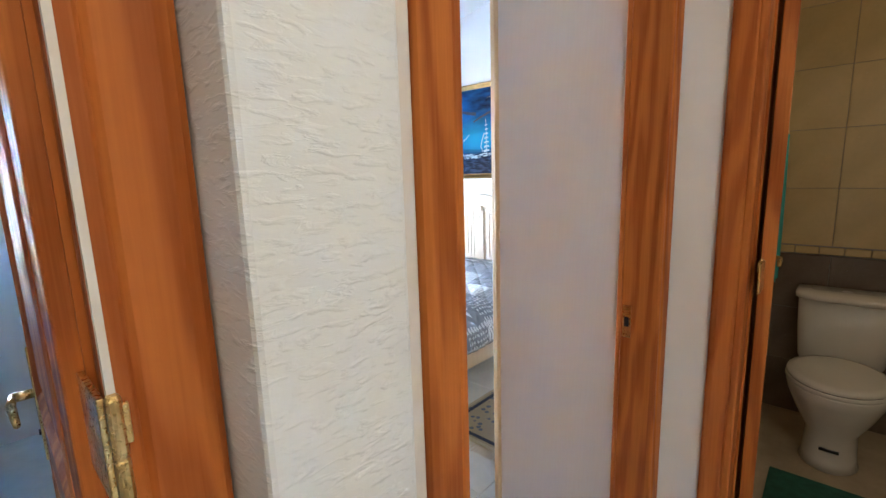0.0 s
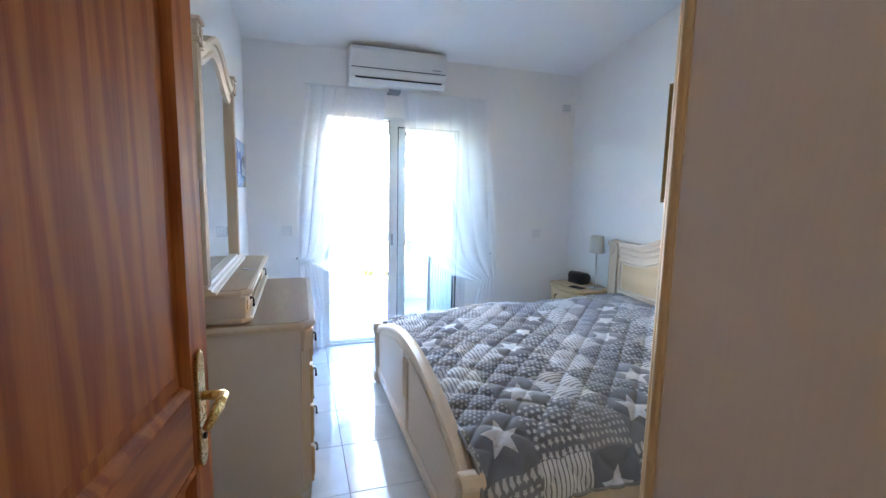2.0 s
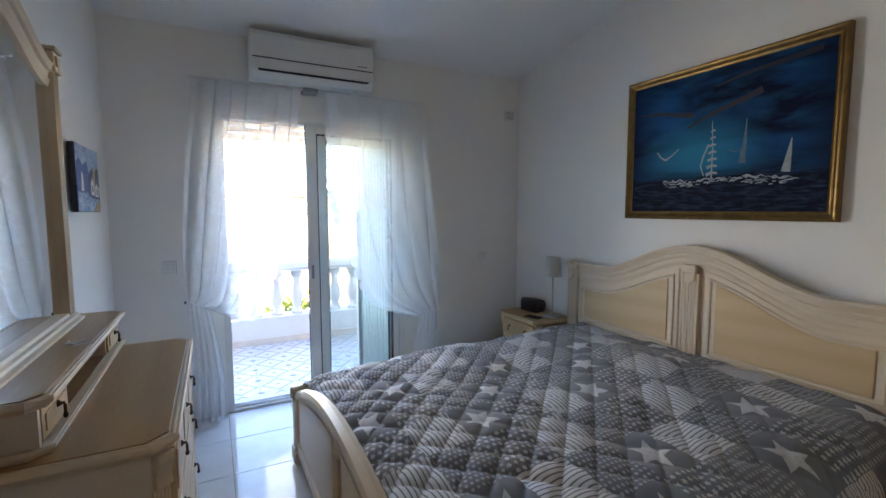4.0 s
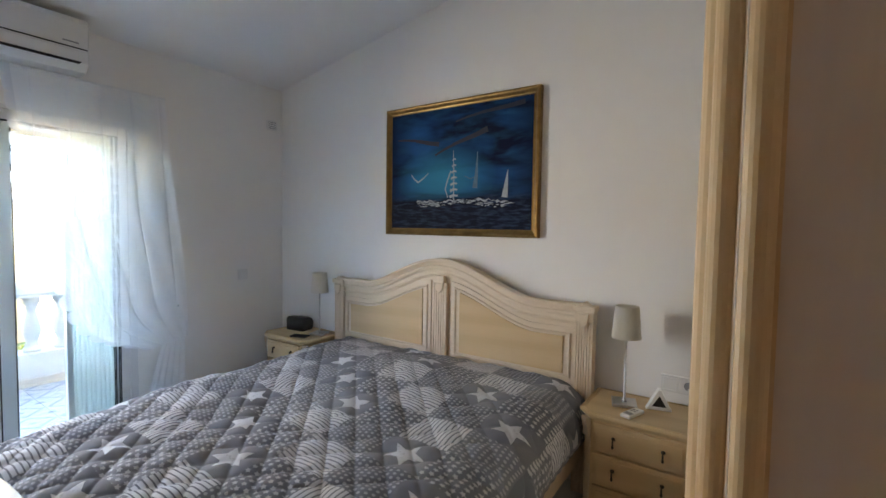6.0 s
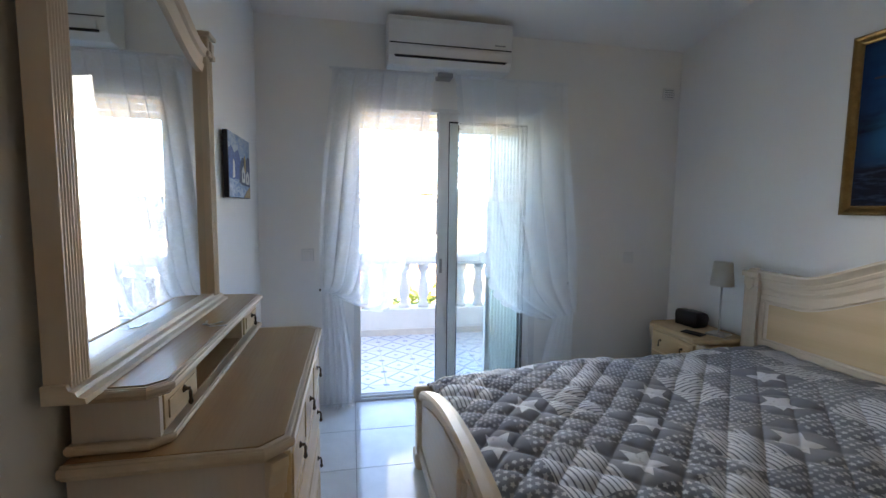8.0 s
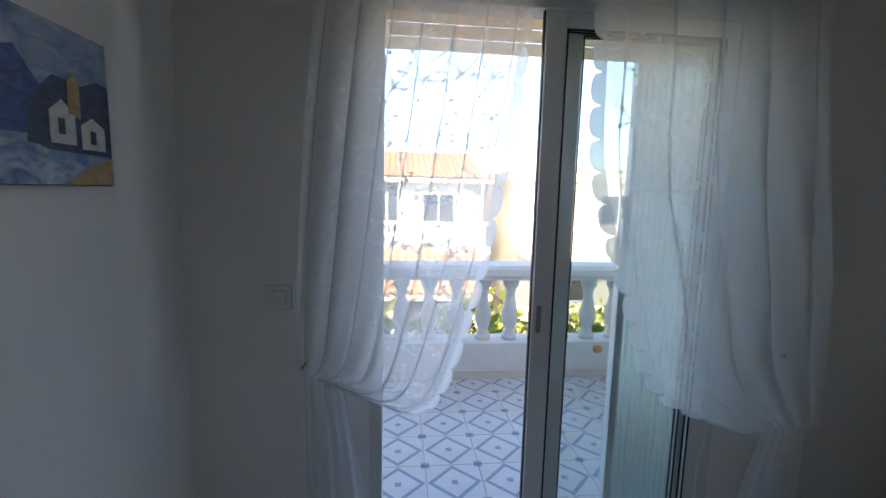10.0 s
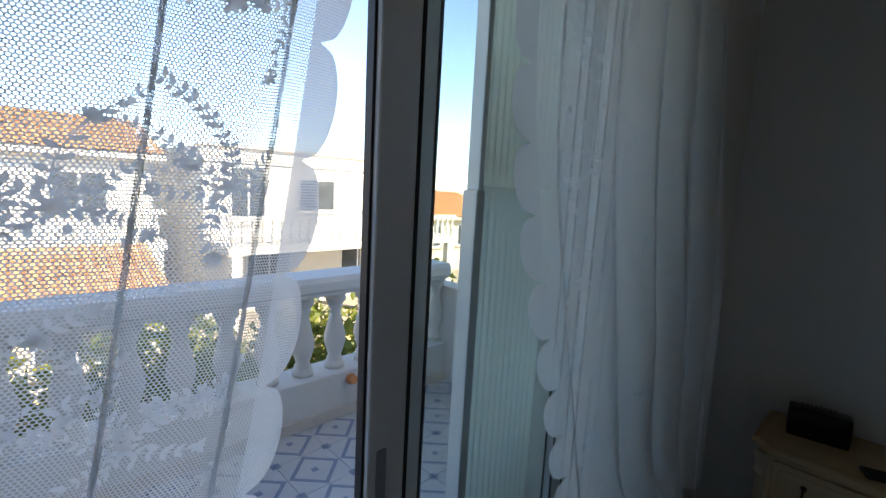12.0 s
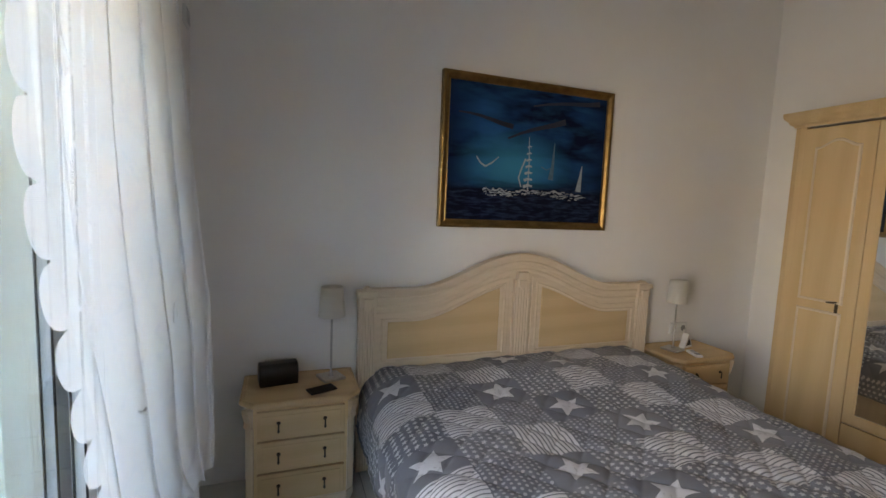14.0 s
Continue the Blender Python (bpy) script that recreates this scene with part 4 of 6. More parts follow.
def table_lamp(loc, label, rz=0):
    la = thing("table_lamp", loc, label, "table lamp", "lamps on the nightstands", "", rz)
    part("base", box(-0.055, 0.055, -0.055, 0.055, 0.0, 0.014, 0.003), M["steel"], la)
    part("pole", joined(lathe([(0.014, 0.014), (0.008, 0.022), (0.0055, 0.03), (0.0055, 0.36)], 14)), M["steel"], la, "", True)
    sh = lathe([(0.066, 0.32), (0.0665, 0.322), (0.053, 0.47), (0.052, 0.47), (0.0645, 0.322), (0.064, 0.32)], 32, None, False)
    part("shade", sh, M["shade"], la, "white cloth drum shade", True)
    part("shade_ring", joined(*[rod((0, 0, 0.36), (0.063 * math.cos(a), 0.063 * math.sin(a), 0.33), 0.0015, 6) for a in (0, 2.1, 4.2)]), M["steel"], la)
    part("socket", lathe([(0.013, 0.36), (0.013, 0.40), (0.009, 0.405)], 12), M["white_plastic"], la)
    return la


sn = Nodes("translucent_lampshade_cloth")
sn.set(Base_Color=(0.8, 0.78, 0.72), Roughness=0.9)
sn.bump(sn.noise(sn.coord(), 700, 2), 0.3, 0.0005)
stn = sn.add("ShaderNodeBsdfTranslucent", 0, None, Color=(0.8, 0.76, 0.68))
sn.t.links.new(sn.add("ShaderNodeMixShader", 0, None, i0=0.4, i1=sn.bsdf.outputs[0], i2=stn), sn.out.inputs[0])
M["shade"] = sn.m
table_lamp((2.84, 3.415, 0.549), "lamp with white drum shade and steel pole by the radio", 20)
table_lamp((2.80, 1.20, 0.549), "lamp with white drum shade and steel pole by the remote", 15)

# wardrobe
WX0, WX1, WY0, WY1, WZ = 0.958, 2.46, 0.285, 0.777, 1.985
wd = thing("wardrobe", (0, 0, 0), "cream wooden wardrobe with mirrored middle doors and a moulded cornice", "wardrobe")
part("side_panel", box(WX0, WX0 + 0.02, WY0, WY1 - 0.02, 0.0, WZ, 0.001), M["side"], wd)
part("side_panel", box(WX1 - 0.02, WX1, WY0, WY1 - 0.02, 0.0, WZ, 0.001), M["side"], wd)
part("back_panel", box(WX0 + 0.02, WX1 - 0.02, WY0, WY0 + 0.01, 0.0, WZ), M["side"], wd)
part("top_panel", box(WX0, WX1, WY0, WY1 - 0.02, WZ, WZ + 0.02), M["side"], wd)
part("plinth", box(WX0 + 0.02, WX1 - 0.02, WY0 + 0.01, WY1 - 0.03, 0.0, 0.09), M["lime"], wd)
corn = [(0, 0), (0.012, 0), (0.016, 0.012), (0.03, 0.02), (0.034, 0.034), (0.05, 0.05), (0.056, 0.066), (0.056, 0.085), (0, 0.085)]
part("cornice", sweep([(WX1 - 0.006, WY0, WZ), (WX1 - 0.006, WY1 - 0.01, WZ), (WX0 + 0.006, WY1 - 0.01, WZ), (WX0 + 0.006, WY0, WZ)], corn, (0, 0, 1)), M["cream"], wd)
part("corner_moulding", prism([(WX0 - 0.002, WY1 - 0.045), (WX0 - 0.002, WY1 - 0.032)] + arc_pts(WX0 + 0.004, WY1 - 0.032, 0.012, 250, 125, 8) + arc_pts(WX0 + 0.018, WY1 - 0.012, 0.012, 215, 85, 8)
                              + arc_pts(WX0 + 0.046, WY1 - 0.004, 0.013, 180, 20, 8) + [(WX0 + 0.064, WY1 - 0.02), (WX0 + 0.02, WY1 - 0.045)], 0.0, WZ, "z"), M["cream"], wd)
part("corner_moulding", prism([(WX1 + 0.002, WY1 - 0.045), (WX1 + 0.002, WY1 - 0.012), (WX1 - 0.03, WY1), (WX1 - 0.06, WY1 - 0.004), (WX1 - 0.06, WY1 - 0.045)], 0.0, WZ, "z", 0.003), M["cream"], wd)
dw = (WX1 - WX0 - 0.12) / 4


def wardrobe_door(x0, mirrored, hinge_right):
    x1 = x0 + dw - 0.004
    z0, z1 = 0.10 if not mirrored else 0.36, WZ - 0.015
    y = WY1 - 0.022
    d = part("door", box(x0, x1, y, y + 0.02, z0, z1, 0.002), M["cream"], wd)
    if mirrored:
        part("mirror_glass", box(x0 + 0.045, x1 - 0.045, y + 0.021, y + 0.024, z0 + 0.05, z1 - 0.05), M["mirror"], d)
        part("mirror_bead", sweep([(x0 + 0.045, y + 0.02, z0 + 0.05), (x1 - 0.045, y + 0.02, z0 + 0.05), (x1 - 0.045, y + 0.02, z1 - 0.05), (x0 + 0.045, y + 0.02, z1 - 0.05)],
                                  [(0, 0), (0, 0.008), (0.01, 0.01), (0.014, 0)], (0, 1, 0), closed=True), M["cream"], d)
        part("bottom_drawer", box(x0, x1, y, y + 0.02, 0.10, 0.352, 0.003), M["cream"], wd)
    else:
        for a, b in ((z0 + 0.08, 0.93), (1.0, z1 - 0.08)):
            mx, w2 = (x0 + x1) / 2, (x1 - x0) / 2 - 0.07
            top = [(mx + w2 * (1 - 2 * k / 14), b - 0.02 + 0.02 * math.cos(math.pi * (1 - 2 * k / 14))) for k in range(15)] if a > 0.95 else [(mx + w2, b), (mx - w2, b)]
            pts = [(mx - w2, a), (mx + w2, a)] + top
            part("door_panel", prism(pts, y + 0.019, y + 0.026, "y", 0.005), M["cream"], d)
            part("panel_bead", sweep([(px, y + 0.02, pz) for px, pz in pts], [(-0.012, 0), (-0.008, 0.009), (0.0, 0.011), (0.006, 0.0)], (0, 1, 0), closed=True), M["lime"], d)
    hx = x0 + (0.03 if mirrored else 0.085) if hinge_right else x1 - (0.03 if mirrored else 0.085)
    esc = joined(prism([(hx - 0.008, 0.90), (hx + 0.008, 0.90), (hx + 0.008, 1.03), (hx - 0.008, 1.03)], y + 0.02, y + 0.024, "y", 0.001),
                 rod((hx, y + 0.024, 1.0), (hx, y + 0.05, 1.0), 0.005, 8), rod((hx, y + 0.05, 1.0), (hx + (0.035 if hinge_right else -0.035), y + 0.05, 0.996), 0.006, 8, None, 0.004))
    part("lever_handle", esc, M["bronze"], d, "dark bronze lever handle")


for k in range(4):
    wardrobe_door(WX0 + 0.064 + k * dw, k in (1, 2), k in (2, 3))

# ---- floors ----
fl = setting("floor", box(XW - 0.15, XE + 0.15, HALL_Y, YN + 0.03, -0.15, -0.006), M["grout"], "glossy pale grey ceramic tile floor of the bedroom", "floor")
setting("floor_hall", box(-2.2, XH + 0.1, -1.75, HALL_Y, -0.15, -0.002), M["tile"], "pale glazed tile floor of the hall", "floor")
setting("floor_second_room", box(-2.2, XW - 0.15, HALL_Y, 3.2, -0.15, -0.002), M["tile"], "pale glazed tile floor of the neighbouring room", "floor")
setting("floor_bath", box(XH + 0.1, XE, -1.75, HALL_Y, -0.15, -0.002), plain("beige_bath_tile", (0.5, 0.4, 0.27), 0.2, 0, 0.1, 8, 0.05, 100), "beige tile floor of the bathroom", "floor")
TS, GX, GY = 0.40, 0.565 - 0.8, 3.655 + 0.4
tiles = {}
for i in range(9):
    for j in range(11):
        a0, a1 = max(GX + TS * i, XW), min(GX + TS * (i + 1), XE)
        b1, b0 = min(GY - TS * j, YN), max(GY - TS * (j + 1), YS)
        if a1 - a0 < 0.01 or b1 - b0 < 0.01:
            continue
        w, d = round(a1 - a0 - 0.003, 4), round(b1 - b0 - 0.003, 4)
        if (w, d) not in tiles:
            tiles[(w, d)] = mesh_of("floor_tile", box(-w / 2, w / 2, -d / 2, d / 2, -0.006, 0.0, 0.0012, 1), M["tile"])
        t = new("floor_tile", tiles[(w, d)])
        t.location = ((a0 + a1) / 2, (b0 + b1) / 2, 0)
        t.parent = fl

# ---- things on the bedroom walls ----
ac = thing("air_conditioner", (0, 0, 0), "white wall-mounted split air conditioner above the balcony door", "air conditioner")
AX0, AX1, AZ0, AZ1 = 0.77, 1.565, 2.213, 2.50
part("casing", prism([(YN, AZ0 + 0.02), (YN - 0.05, AZ0), (YN - 0.16, AZ0 + 0.005), (YN - 0.195, AZ0 + 0.05), (YN - 0.205, AZ0 + 0.10), (YN - 0.205, AZ1 - 0.03), (YN - 0.19, AZ1), (YN, AZ1)], AX0, AX1, "x", 0.008), M["white_plastic"], ac)
# dark strips on the casing draw the shade of its slot and gap
part("outlet_slot", box(AX0 + 0.045, AX1 - 0.045, YN - 0.2, YN - 0.17, AZ0 + 0.042, AZ0 + 0.054), M["dark"], ac)
part("louvre", moved(box(AX0 + 0.05, AX1 - 0.05, -0.004, 0.004, -0.026, 0.026, 0.002), Matrix.Translation((0, YN - 0.206, AZ0 + 0.078)) @ Matrix.Rotation(radians(8), 4, "X")), M["white_plastic"], ac)
part("panel_gap", box(AX0 + 0.01, AX1 - 0.01, YN - 0.208, YN - 0.2, AZ0 + 0.118, AZ0 + 0.124), M["dark"], ac)
part("slot_line", box(AX0 + 0.04, AX1 - 0.04, YN - 0.209, YN - 0.2, AZ0 + 0.046, AZ0 + 0.051), M["dark"], ac)
part("display", box(AX1 - 0.12, AX1 - 0.05, YN - 0.2085, YN - 0.204, AZ0 + 0.145, AZ0 + 0.152), M["grey_plastic"], ac)


def canvas_sea():
    n = Nodes("painted_night_sea")
    v = n.coord()
    sep = n.t.nodes.new("ShaderNodeSeparateXYZ")
    n.t.links.new(v, sep.inputs[0])
    u, w = sep.outputs[1], sep.outputs[2]
    st = n.coord("Object", (1, 1.0, 3.6), (-24, 0, 0))
    a, b = n.noise(st, 2.0, 3, 0.45, 0.5), n.noise(st, 5.0, 3, 0.5, 0.3)
    c = n.mix(n.ramp(a, 0.38, 0.64), (0.002, 0.007, 0.028), (0.004, 0.085, 0.25))
    c = n.mix(n.math("MULTIPLY", n.ramp(b, 0.46, 0.78), 0.45), c, (0.010, 0.12, 0.26))
    du, dw = n.math("SUBTRACT", u, 0.10), n.math("SUBTRACT", w, -0.06)
    glow = n.ramp(n.math("SQRT", n.math("ADD", n.math("MULTIPLY", du, du), n.math("MULTIPLY", n.math("MULTIPLY", dw, dw), 3.6))), 0.04, 0.40, 1.0, 0.0)
    c = n.mix(n.math("MULTIPLY", glow, 0.85), c, (0.008, 0.25, 0.42))
    edge = n.ramp(n.math("ADD", n.math("ABSOLUTE", u), n.math("MULTIPLY", n.math("SUBTRACT", a, 0.5), 0.3)), 0.36, 0.54, 0.0, 0.8)
    c = n.mix(edge, c, (0.003, 0.010, 0.035))
    sea = n.ramp(n.math("ADD", w, n.math("MULTIPLY", n.math("SUBTRACT", a, 0.5), 0.12)), -0.20, -0.15, 1.0, 0.0)
    swell = n.noise(n.coord("Object", (1, 1, 5)), 14, 4)
    c = n.mix(sea, c, n.mix(n.ramp(swell, 0.45, 0.75), (0.003, 0.007, 0.02), (0.025, 0.05, 0.11)))
    n.set(Base_Color=c, Roughness=0.6, Specular_IOR_Level=0.1)
    n.bump(n.noise(st, 60, 3), 0.15, 0.0006)
    return n.m


def stroke(bm, pts, w0, w1, x):
    """A brush stroke through 2D points on the canvas, from one width to another."""
    n = len(pts)
    rows = []
    for i, p in enumerate(pts):
        q, r = pts[max(0, i - 1)], pts[min(n - 1, i + 1)]
        d = Vector((r[0] - q[0], r[1] - q[1])).normalized()
        w = (w0 + (w1 - w0) * i / (n - 1)) / 2
        rows.append((bm.verts.new((x, p[0] - d.y * w, p[1] + d.x * w)), bm.verts.new((x, p[0] + d.y * w, p[1] - d.x * w))))
    for a, b in zip(rows, rows[1:]):
        bm.faces.new((a[0], a[1], b[1], b[0]))
    return bm


pa = thing("painting", (XE, 2.277, 1.75), "dark blue oil painting of sailing ships in a gilt frame", "painting")
PW, PH = 0.563, 0.425
part("canvas", box(-0.022, -0.012, -PW + 0.045, PW - 0.045, -PH + 0.045, PH - 0.045), canvas_sea(), pa, "night sea in deep blues")
gold = plain("worn_gilding", (0.27, 0.165, 0.065), 0.36, 0.95, 0.2, 18, 0.15, 150)
fp = [(-0.055, 0.010), (-0.055, 0.018), (-0.048, 0.022), (-0.040, 0.018), (-0.030, 0.022), (-0.018, 0.034), (-0.008, 0.038), (0.0, 0.034), (0.0, 0.0), (-0.05, 0.0)]
for a, b in (((-PW, -PH), (PW, -PH)), ((PW, -PH), (PW, PH)), ((PW, PH), (-PW, PH)), ((-PW, PH), (-PW, -PH))):
    bm = bmesh.new()
    va, vb = Vector((0, *a)), Vector((0, *b))
    d = (vb - va).normalized()
    side = Vector((0, d.z, -d.y))
    ra = [bm.verts.new(va + side * u - d * u + Vector((-w, 0, 0))) for u, w in fp]
    rb = [bm.verts.new(vb + side * u + d * u + Vector((-w, 0, 0))) for u, w in fp]
    for k in range(len(fp)):
        bm.faces.new((ra[k], ra[(k + 1) % len(fp)], rb[(k + 1) % len(fp)], rb[k]))
    bm.faces.new(ra), bm.faces.new(rb)
    part("frame_side", bm, gold, pa, "gilt moulding")
white_paint = plain("white_oil_paint", (0.31, 0.38, 0.42), 0.5, 0, 0.15, 40, 0.4, 200, dist=0.001)
pale_paint = plain("pale_blue_oil_paint", (0.06, 0.15, 0.22), 0.5, 0, 0.2, 40, 0.3, 200, dist=0.001)


def cv(u, v):
    """Canvas place from shares of its width (from the window side) and height."""
    return ((0.5 - u) * 2 * (PW - 0.045), (v - 0.5) * 2 * (PH - 0.045))


xs = -0.0226
ship = bmesh.new()
for k in range(7):
    v0 = 0.27 + 0.05 * k
    hw = 0.030 - 0.0032 * k
    stroke(ship, [cv(0.492 - hw, v0 - 0.006), cv(0.492, v0 + 0.008), cv(0.492 + hw, v0 + 0.002)], 0.020 - 0.0018 * k, 0.010, xs)
stroke(ship, [cv(0.492, 0.24), cv(0.493, 0.45), cv(0.485, 0.645)], 0.008, 0.003, xs - 0.0006)
stroke(ship, [cv(0.450, 0.26), cv(0.430, 0.33), cv(0.445, 0.40), cv(0.470, 0.48)], 0.006, 0.010, xs)
part("painted_ship", ship, white_paint, pa, "white ship under sail")
sail = bmesh.new()
stroke(sail, [cv(0.835, 0.25), cv(0.845, 0.36), cv(0.853, 0.46)], 0.040, 0.003, xs)
part("painted_sail", sail, white_paint, pa, "small white sail")
gull = bmesh.new()
stroke(gull, [cv(0.165, 0.47), cv(0.19, 0.425), cv(0.22, 0.40)], 0.005, 0.012, xs)
stroke(gull, [cv(0.30, 0.475), cv(0.26, 0.43), cv(0.22, 0.40)], 0.004, 0.011, xs)
part("painted_gull", gull, white_paint, pa, "pale gull wings")
foam = bmesh.new()
rnd = random.Random(3)
for k in range(90):
    u = 0.20 + 0.66 * rnd.random()
    v = 0.225 + 0.015 * math.sin(u * 14) + rnd.uniform(-0.035, 0.012)
    ln = rnd.uniform(0.01, 0.04)
    stroke(foam, [cv(u, v), cv(u + ln / 2, v + rnd.uniform(-0.004, 0.012)), cv(u + ln, v)], rnd.uniform(0.003, 0.010), 0.002, xs - 0.0002 * (k % 5))
for u0, u1 in ((0.27, 0.36), (0.42, 0.53), (0.66, 0.75)):
    stroke(foam, [cv(u0 + (u1 - u0) * k / 6, 0.232 + 0.010 * math.sin(k * 1.7 + u0 * 9)) for k in range(7)], 0.012, 0.003, xs - 0.0012)
part("painted_foam", foam, white_paint, pa, "white breaking waves")
far = bmesh.new()
stroke(far, [cv(0.64, 0.33), cv(0.65, 0.45), cv(0.655, 0.62)], 0.035, 0.004, xs)
stroke(far, [cv(0.57, 0.43), cv(0.61, 0.405), cv(0.65, 0.43)], 0.005, 0.003, xs - 0.0003)
part("painted_far_ship", far, pale_paint, pa, "faint blue sails")
for k, (u0, v0, u1, v1, w) in enumerate(((0.05, 0.78, 0.38, 0.72, 0.03), (0.35, 0.62, 0.72, 0.8, 0.035), (0.5, 0.88, 0.95, 0.97, 0.03))):
    dk = bmesh.new()
    stroke(dk, [cv(u0 + (u1 - u0) * t / 5, v0 + (v1 - v0) * t / 5 + 0.01 * math.sin(t)) for t in range(6)], w * 0.3, w, xs - 0.0003 * k)
    part("painted_cloud", dk, plain("black_blue_oil_paint", (0.005, 0.01, 0.03), 0.45, 0, 0.2, 30, 0.3, 200), pa, "dark cloud stroke")

# small unframed seaside picture beside the balcony door
def oil(name, a, b, scale=30.0):
    n = Nodes(name)
    v = n.coord("Object", (1, 1, 2.2), (25, 0, 0))
    n.set(Base_Color=n.mix(n.ramp(n.noise(v, scale, 4, 0.6, 0.8), 0.35, 0.65), a, b), Roughness=0.5)
    n.bump(n.noise(v, scale * 3, 3), 0.3, 0.001)
    return n.m


SW, SH = 0.21, 0.15


def spot(pts):
    """Canvas outline from shares of its width (from the near end) and of its height."""
    return [(-SW + 2 * SW * u, -SH + 2 * SH * v) for u, v in pts]


sp = thing("small_painting", (XW, 3.447, 1.525), "small unframed blue and white seaside canvas on the wall", "painting")
part("canvas_block", box(0.012, 0.034, -0.212, 0.212, -0.152, 0.152, 0.002), plain("dark_canvas_edge", (0.03, 0.035, 0.05), 0.8), sp)
part("canvas_face", box(0.034, 0.036, -SW, SW, -SH, SH), oil("painted_pale_sky", (0.10, 0.20, 0.42), (0.36, 0.44, 0.52), 11), sp)
part("hanger", box(0.0, 0.012, -0.02, 0.02, 0.05, 0.08), M["dark"], sp)
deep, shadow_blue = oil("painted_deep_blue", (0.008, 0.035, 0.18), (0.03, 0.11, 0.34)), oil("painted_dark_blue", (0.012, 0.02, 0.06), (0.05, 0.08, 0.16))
chalk, sand, foamy = oil("painted_white_wall", (0.55, 0.52, 0.48), (0.74, 0.72, 0.68)), oil("painted_sand", (0.35, 0.20, 0.08), (0.50, 0.34, 0.16)), oil("painted_surf", (0.05, 0.16, 0.38), (0.5, 0.58, 0.64), 16)
for k, (nm, lab, mat, pts) in enumerate((
        ("painted_mountain", "deep blue mountain", deep, [(0, 0.28), (0, 0.74), (0.12, 0.80), (0.25, 0.70), (0.42, 0.78), (0.55, 0.58), (0.60, 0.30)]),
        ("painted_cliff", "dark blue cliff", shadow_blue, [(0.45, 0.22), (0.48, 0.52), (0.62, 0.68), (0.80, 0.66), (0.92, 0.72), (1, 0.70), (1, 0.20)]),
        ("painted_sail", "white sail on the water", chalk, [(0.16, 0.30), (0.19, 0.60), (0.25, 0.56), (0.26, 0.32)]),
        ("painted_sea", "blue and white surf", foamy, [(0, 0.05), (0, 0.30), (0.20, 0.27), (0.50, 0.24), (0.80, 0.12), (0.62, 0.0), (0.05, 0.0)]),
        ("painted_shore", "ochre shore", sand, [(0.66, 0.0), (0.82, 0.12), (1, 0.20), (1, 0.0)]),
        ("painted_house", "white painted house", chalk, [(0.58, 0.26), (0.58, 0.46), (0.66, 0.54), (0.74, 0.46), (0.74, 0.26)]),
        ("painted_house", "white painted house", chalk, [(0.78, 0.24), (0.78, 0.40), (0.86, 0.46), (0.95, 0.40), (0.95, 0.24)]),
        ("painted_tower", "ochre bell tower", sand, [(0.70, 0.46), (0.70, 0.66), (0.74, 0.72), (0.78, 0.66), (0.78, 0.44)]),
        ("painted_window", "dark painted window", shadow_blue, [(0.63, 0.32), (0.63, 0.42), (0.67, 0.42), (0.67, 0.32)]),
        ("painted_window", "dark painted window", shadow_blue, [(0.84, 0.28), (0.84, 0.37), (0.88, 0.37), (0.88, 0.28)]))):
    part(nm, prism(spot(pts), 0.0355, 0.0364 + 0.0002 * k, "x"), mat, sp, lab)

vent = thing("wall_vent", (2.865, YN, 2.2), "small square white vent cover on the wall", "vent")
part("cover", box(-0.05, 0.05, -0.014, 0, -0.04, 0.04, 0.006), M["white_plastic"], vent)
# grey strips on the cover draw the shade inside its slits
for k in range(4):
    part("slit", box(-0.035, 0.035, -0.0155, -0.013, -0.026 + 0.016 * k, -0.022 + 0.016 * k), M["grey_plastic"], vent)


def switch(loc, rz, label, n=1):
    s = thing("light_switch", loc, label, "switch", "", "", rz)
    part("plate", box(-0.041 * n, 0.041 * n, -0.010, 0, -0.041, 0.041, 0.004), M["white_plastic"], s)
    for k in range(n):
        c = (k - (n - 1) / 2) * 0.08
        part("rocker", box(c - 0.024, c + 0.024, -0.014, -0.008, -0.024, 0.024, 0.003), M["white_plastic"], s)
    return s


switch((0.265, YN, 1.02), 0, "white light switch beside the balcony curtain")
switch((2.60, YN, 0.98), 0, "white light switch above the nightstand")

so = thing("wall_socket", (XE, 0.985, 0.64), "white double wall socket with a plug cable", "socket", "", "", -90)
part("plate", box(-0.082, 0.082, -0.011, 0, -0.041, 0.041, 0.004), M["white_plastic"], so)
part("blank", box(-0.072, -0.008, -0.014, -0.01, -0.03, 0.03, 0.003), M["white_plastic"], so)
part("well", moved(lathe([(0.021, 0), (0.021, 0.003), (0.018, 0.003), (0.016, 0.0005)], 20), Matrix.Translation((0.04, -0.011, 0)) @ Matrix.Rotation(radians(90), 4, "X")), M["grey_plastic"], so)
part("plug_cable", rod((0.04, -0.02, -0.01), (0.055, -0.016, -0.09), 0.0035, 8), M["white_plastic"], so)

# small things on the nightstands and dresser
rd = thing("clock_radio", (2.845, 3.665, 0.549), "black clock radio with a perforated front on the nightstand", "radio", "", "", 98)
part("case", prism(arc_pts(-0.025, 0.055, 0.045, 230, 90, 8) + arc_pts(0.02, 0.075, 0.028, 90, -20, 5) + [(0.045, 0.0), (-0.045, 0.0)], -0.088, 0.088, "x", 0.006), M["black"], rd, "", True)
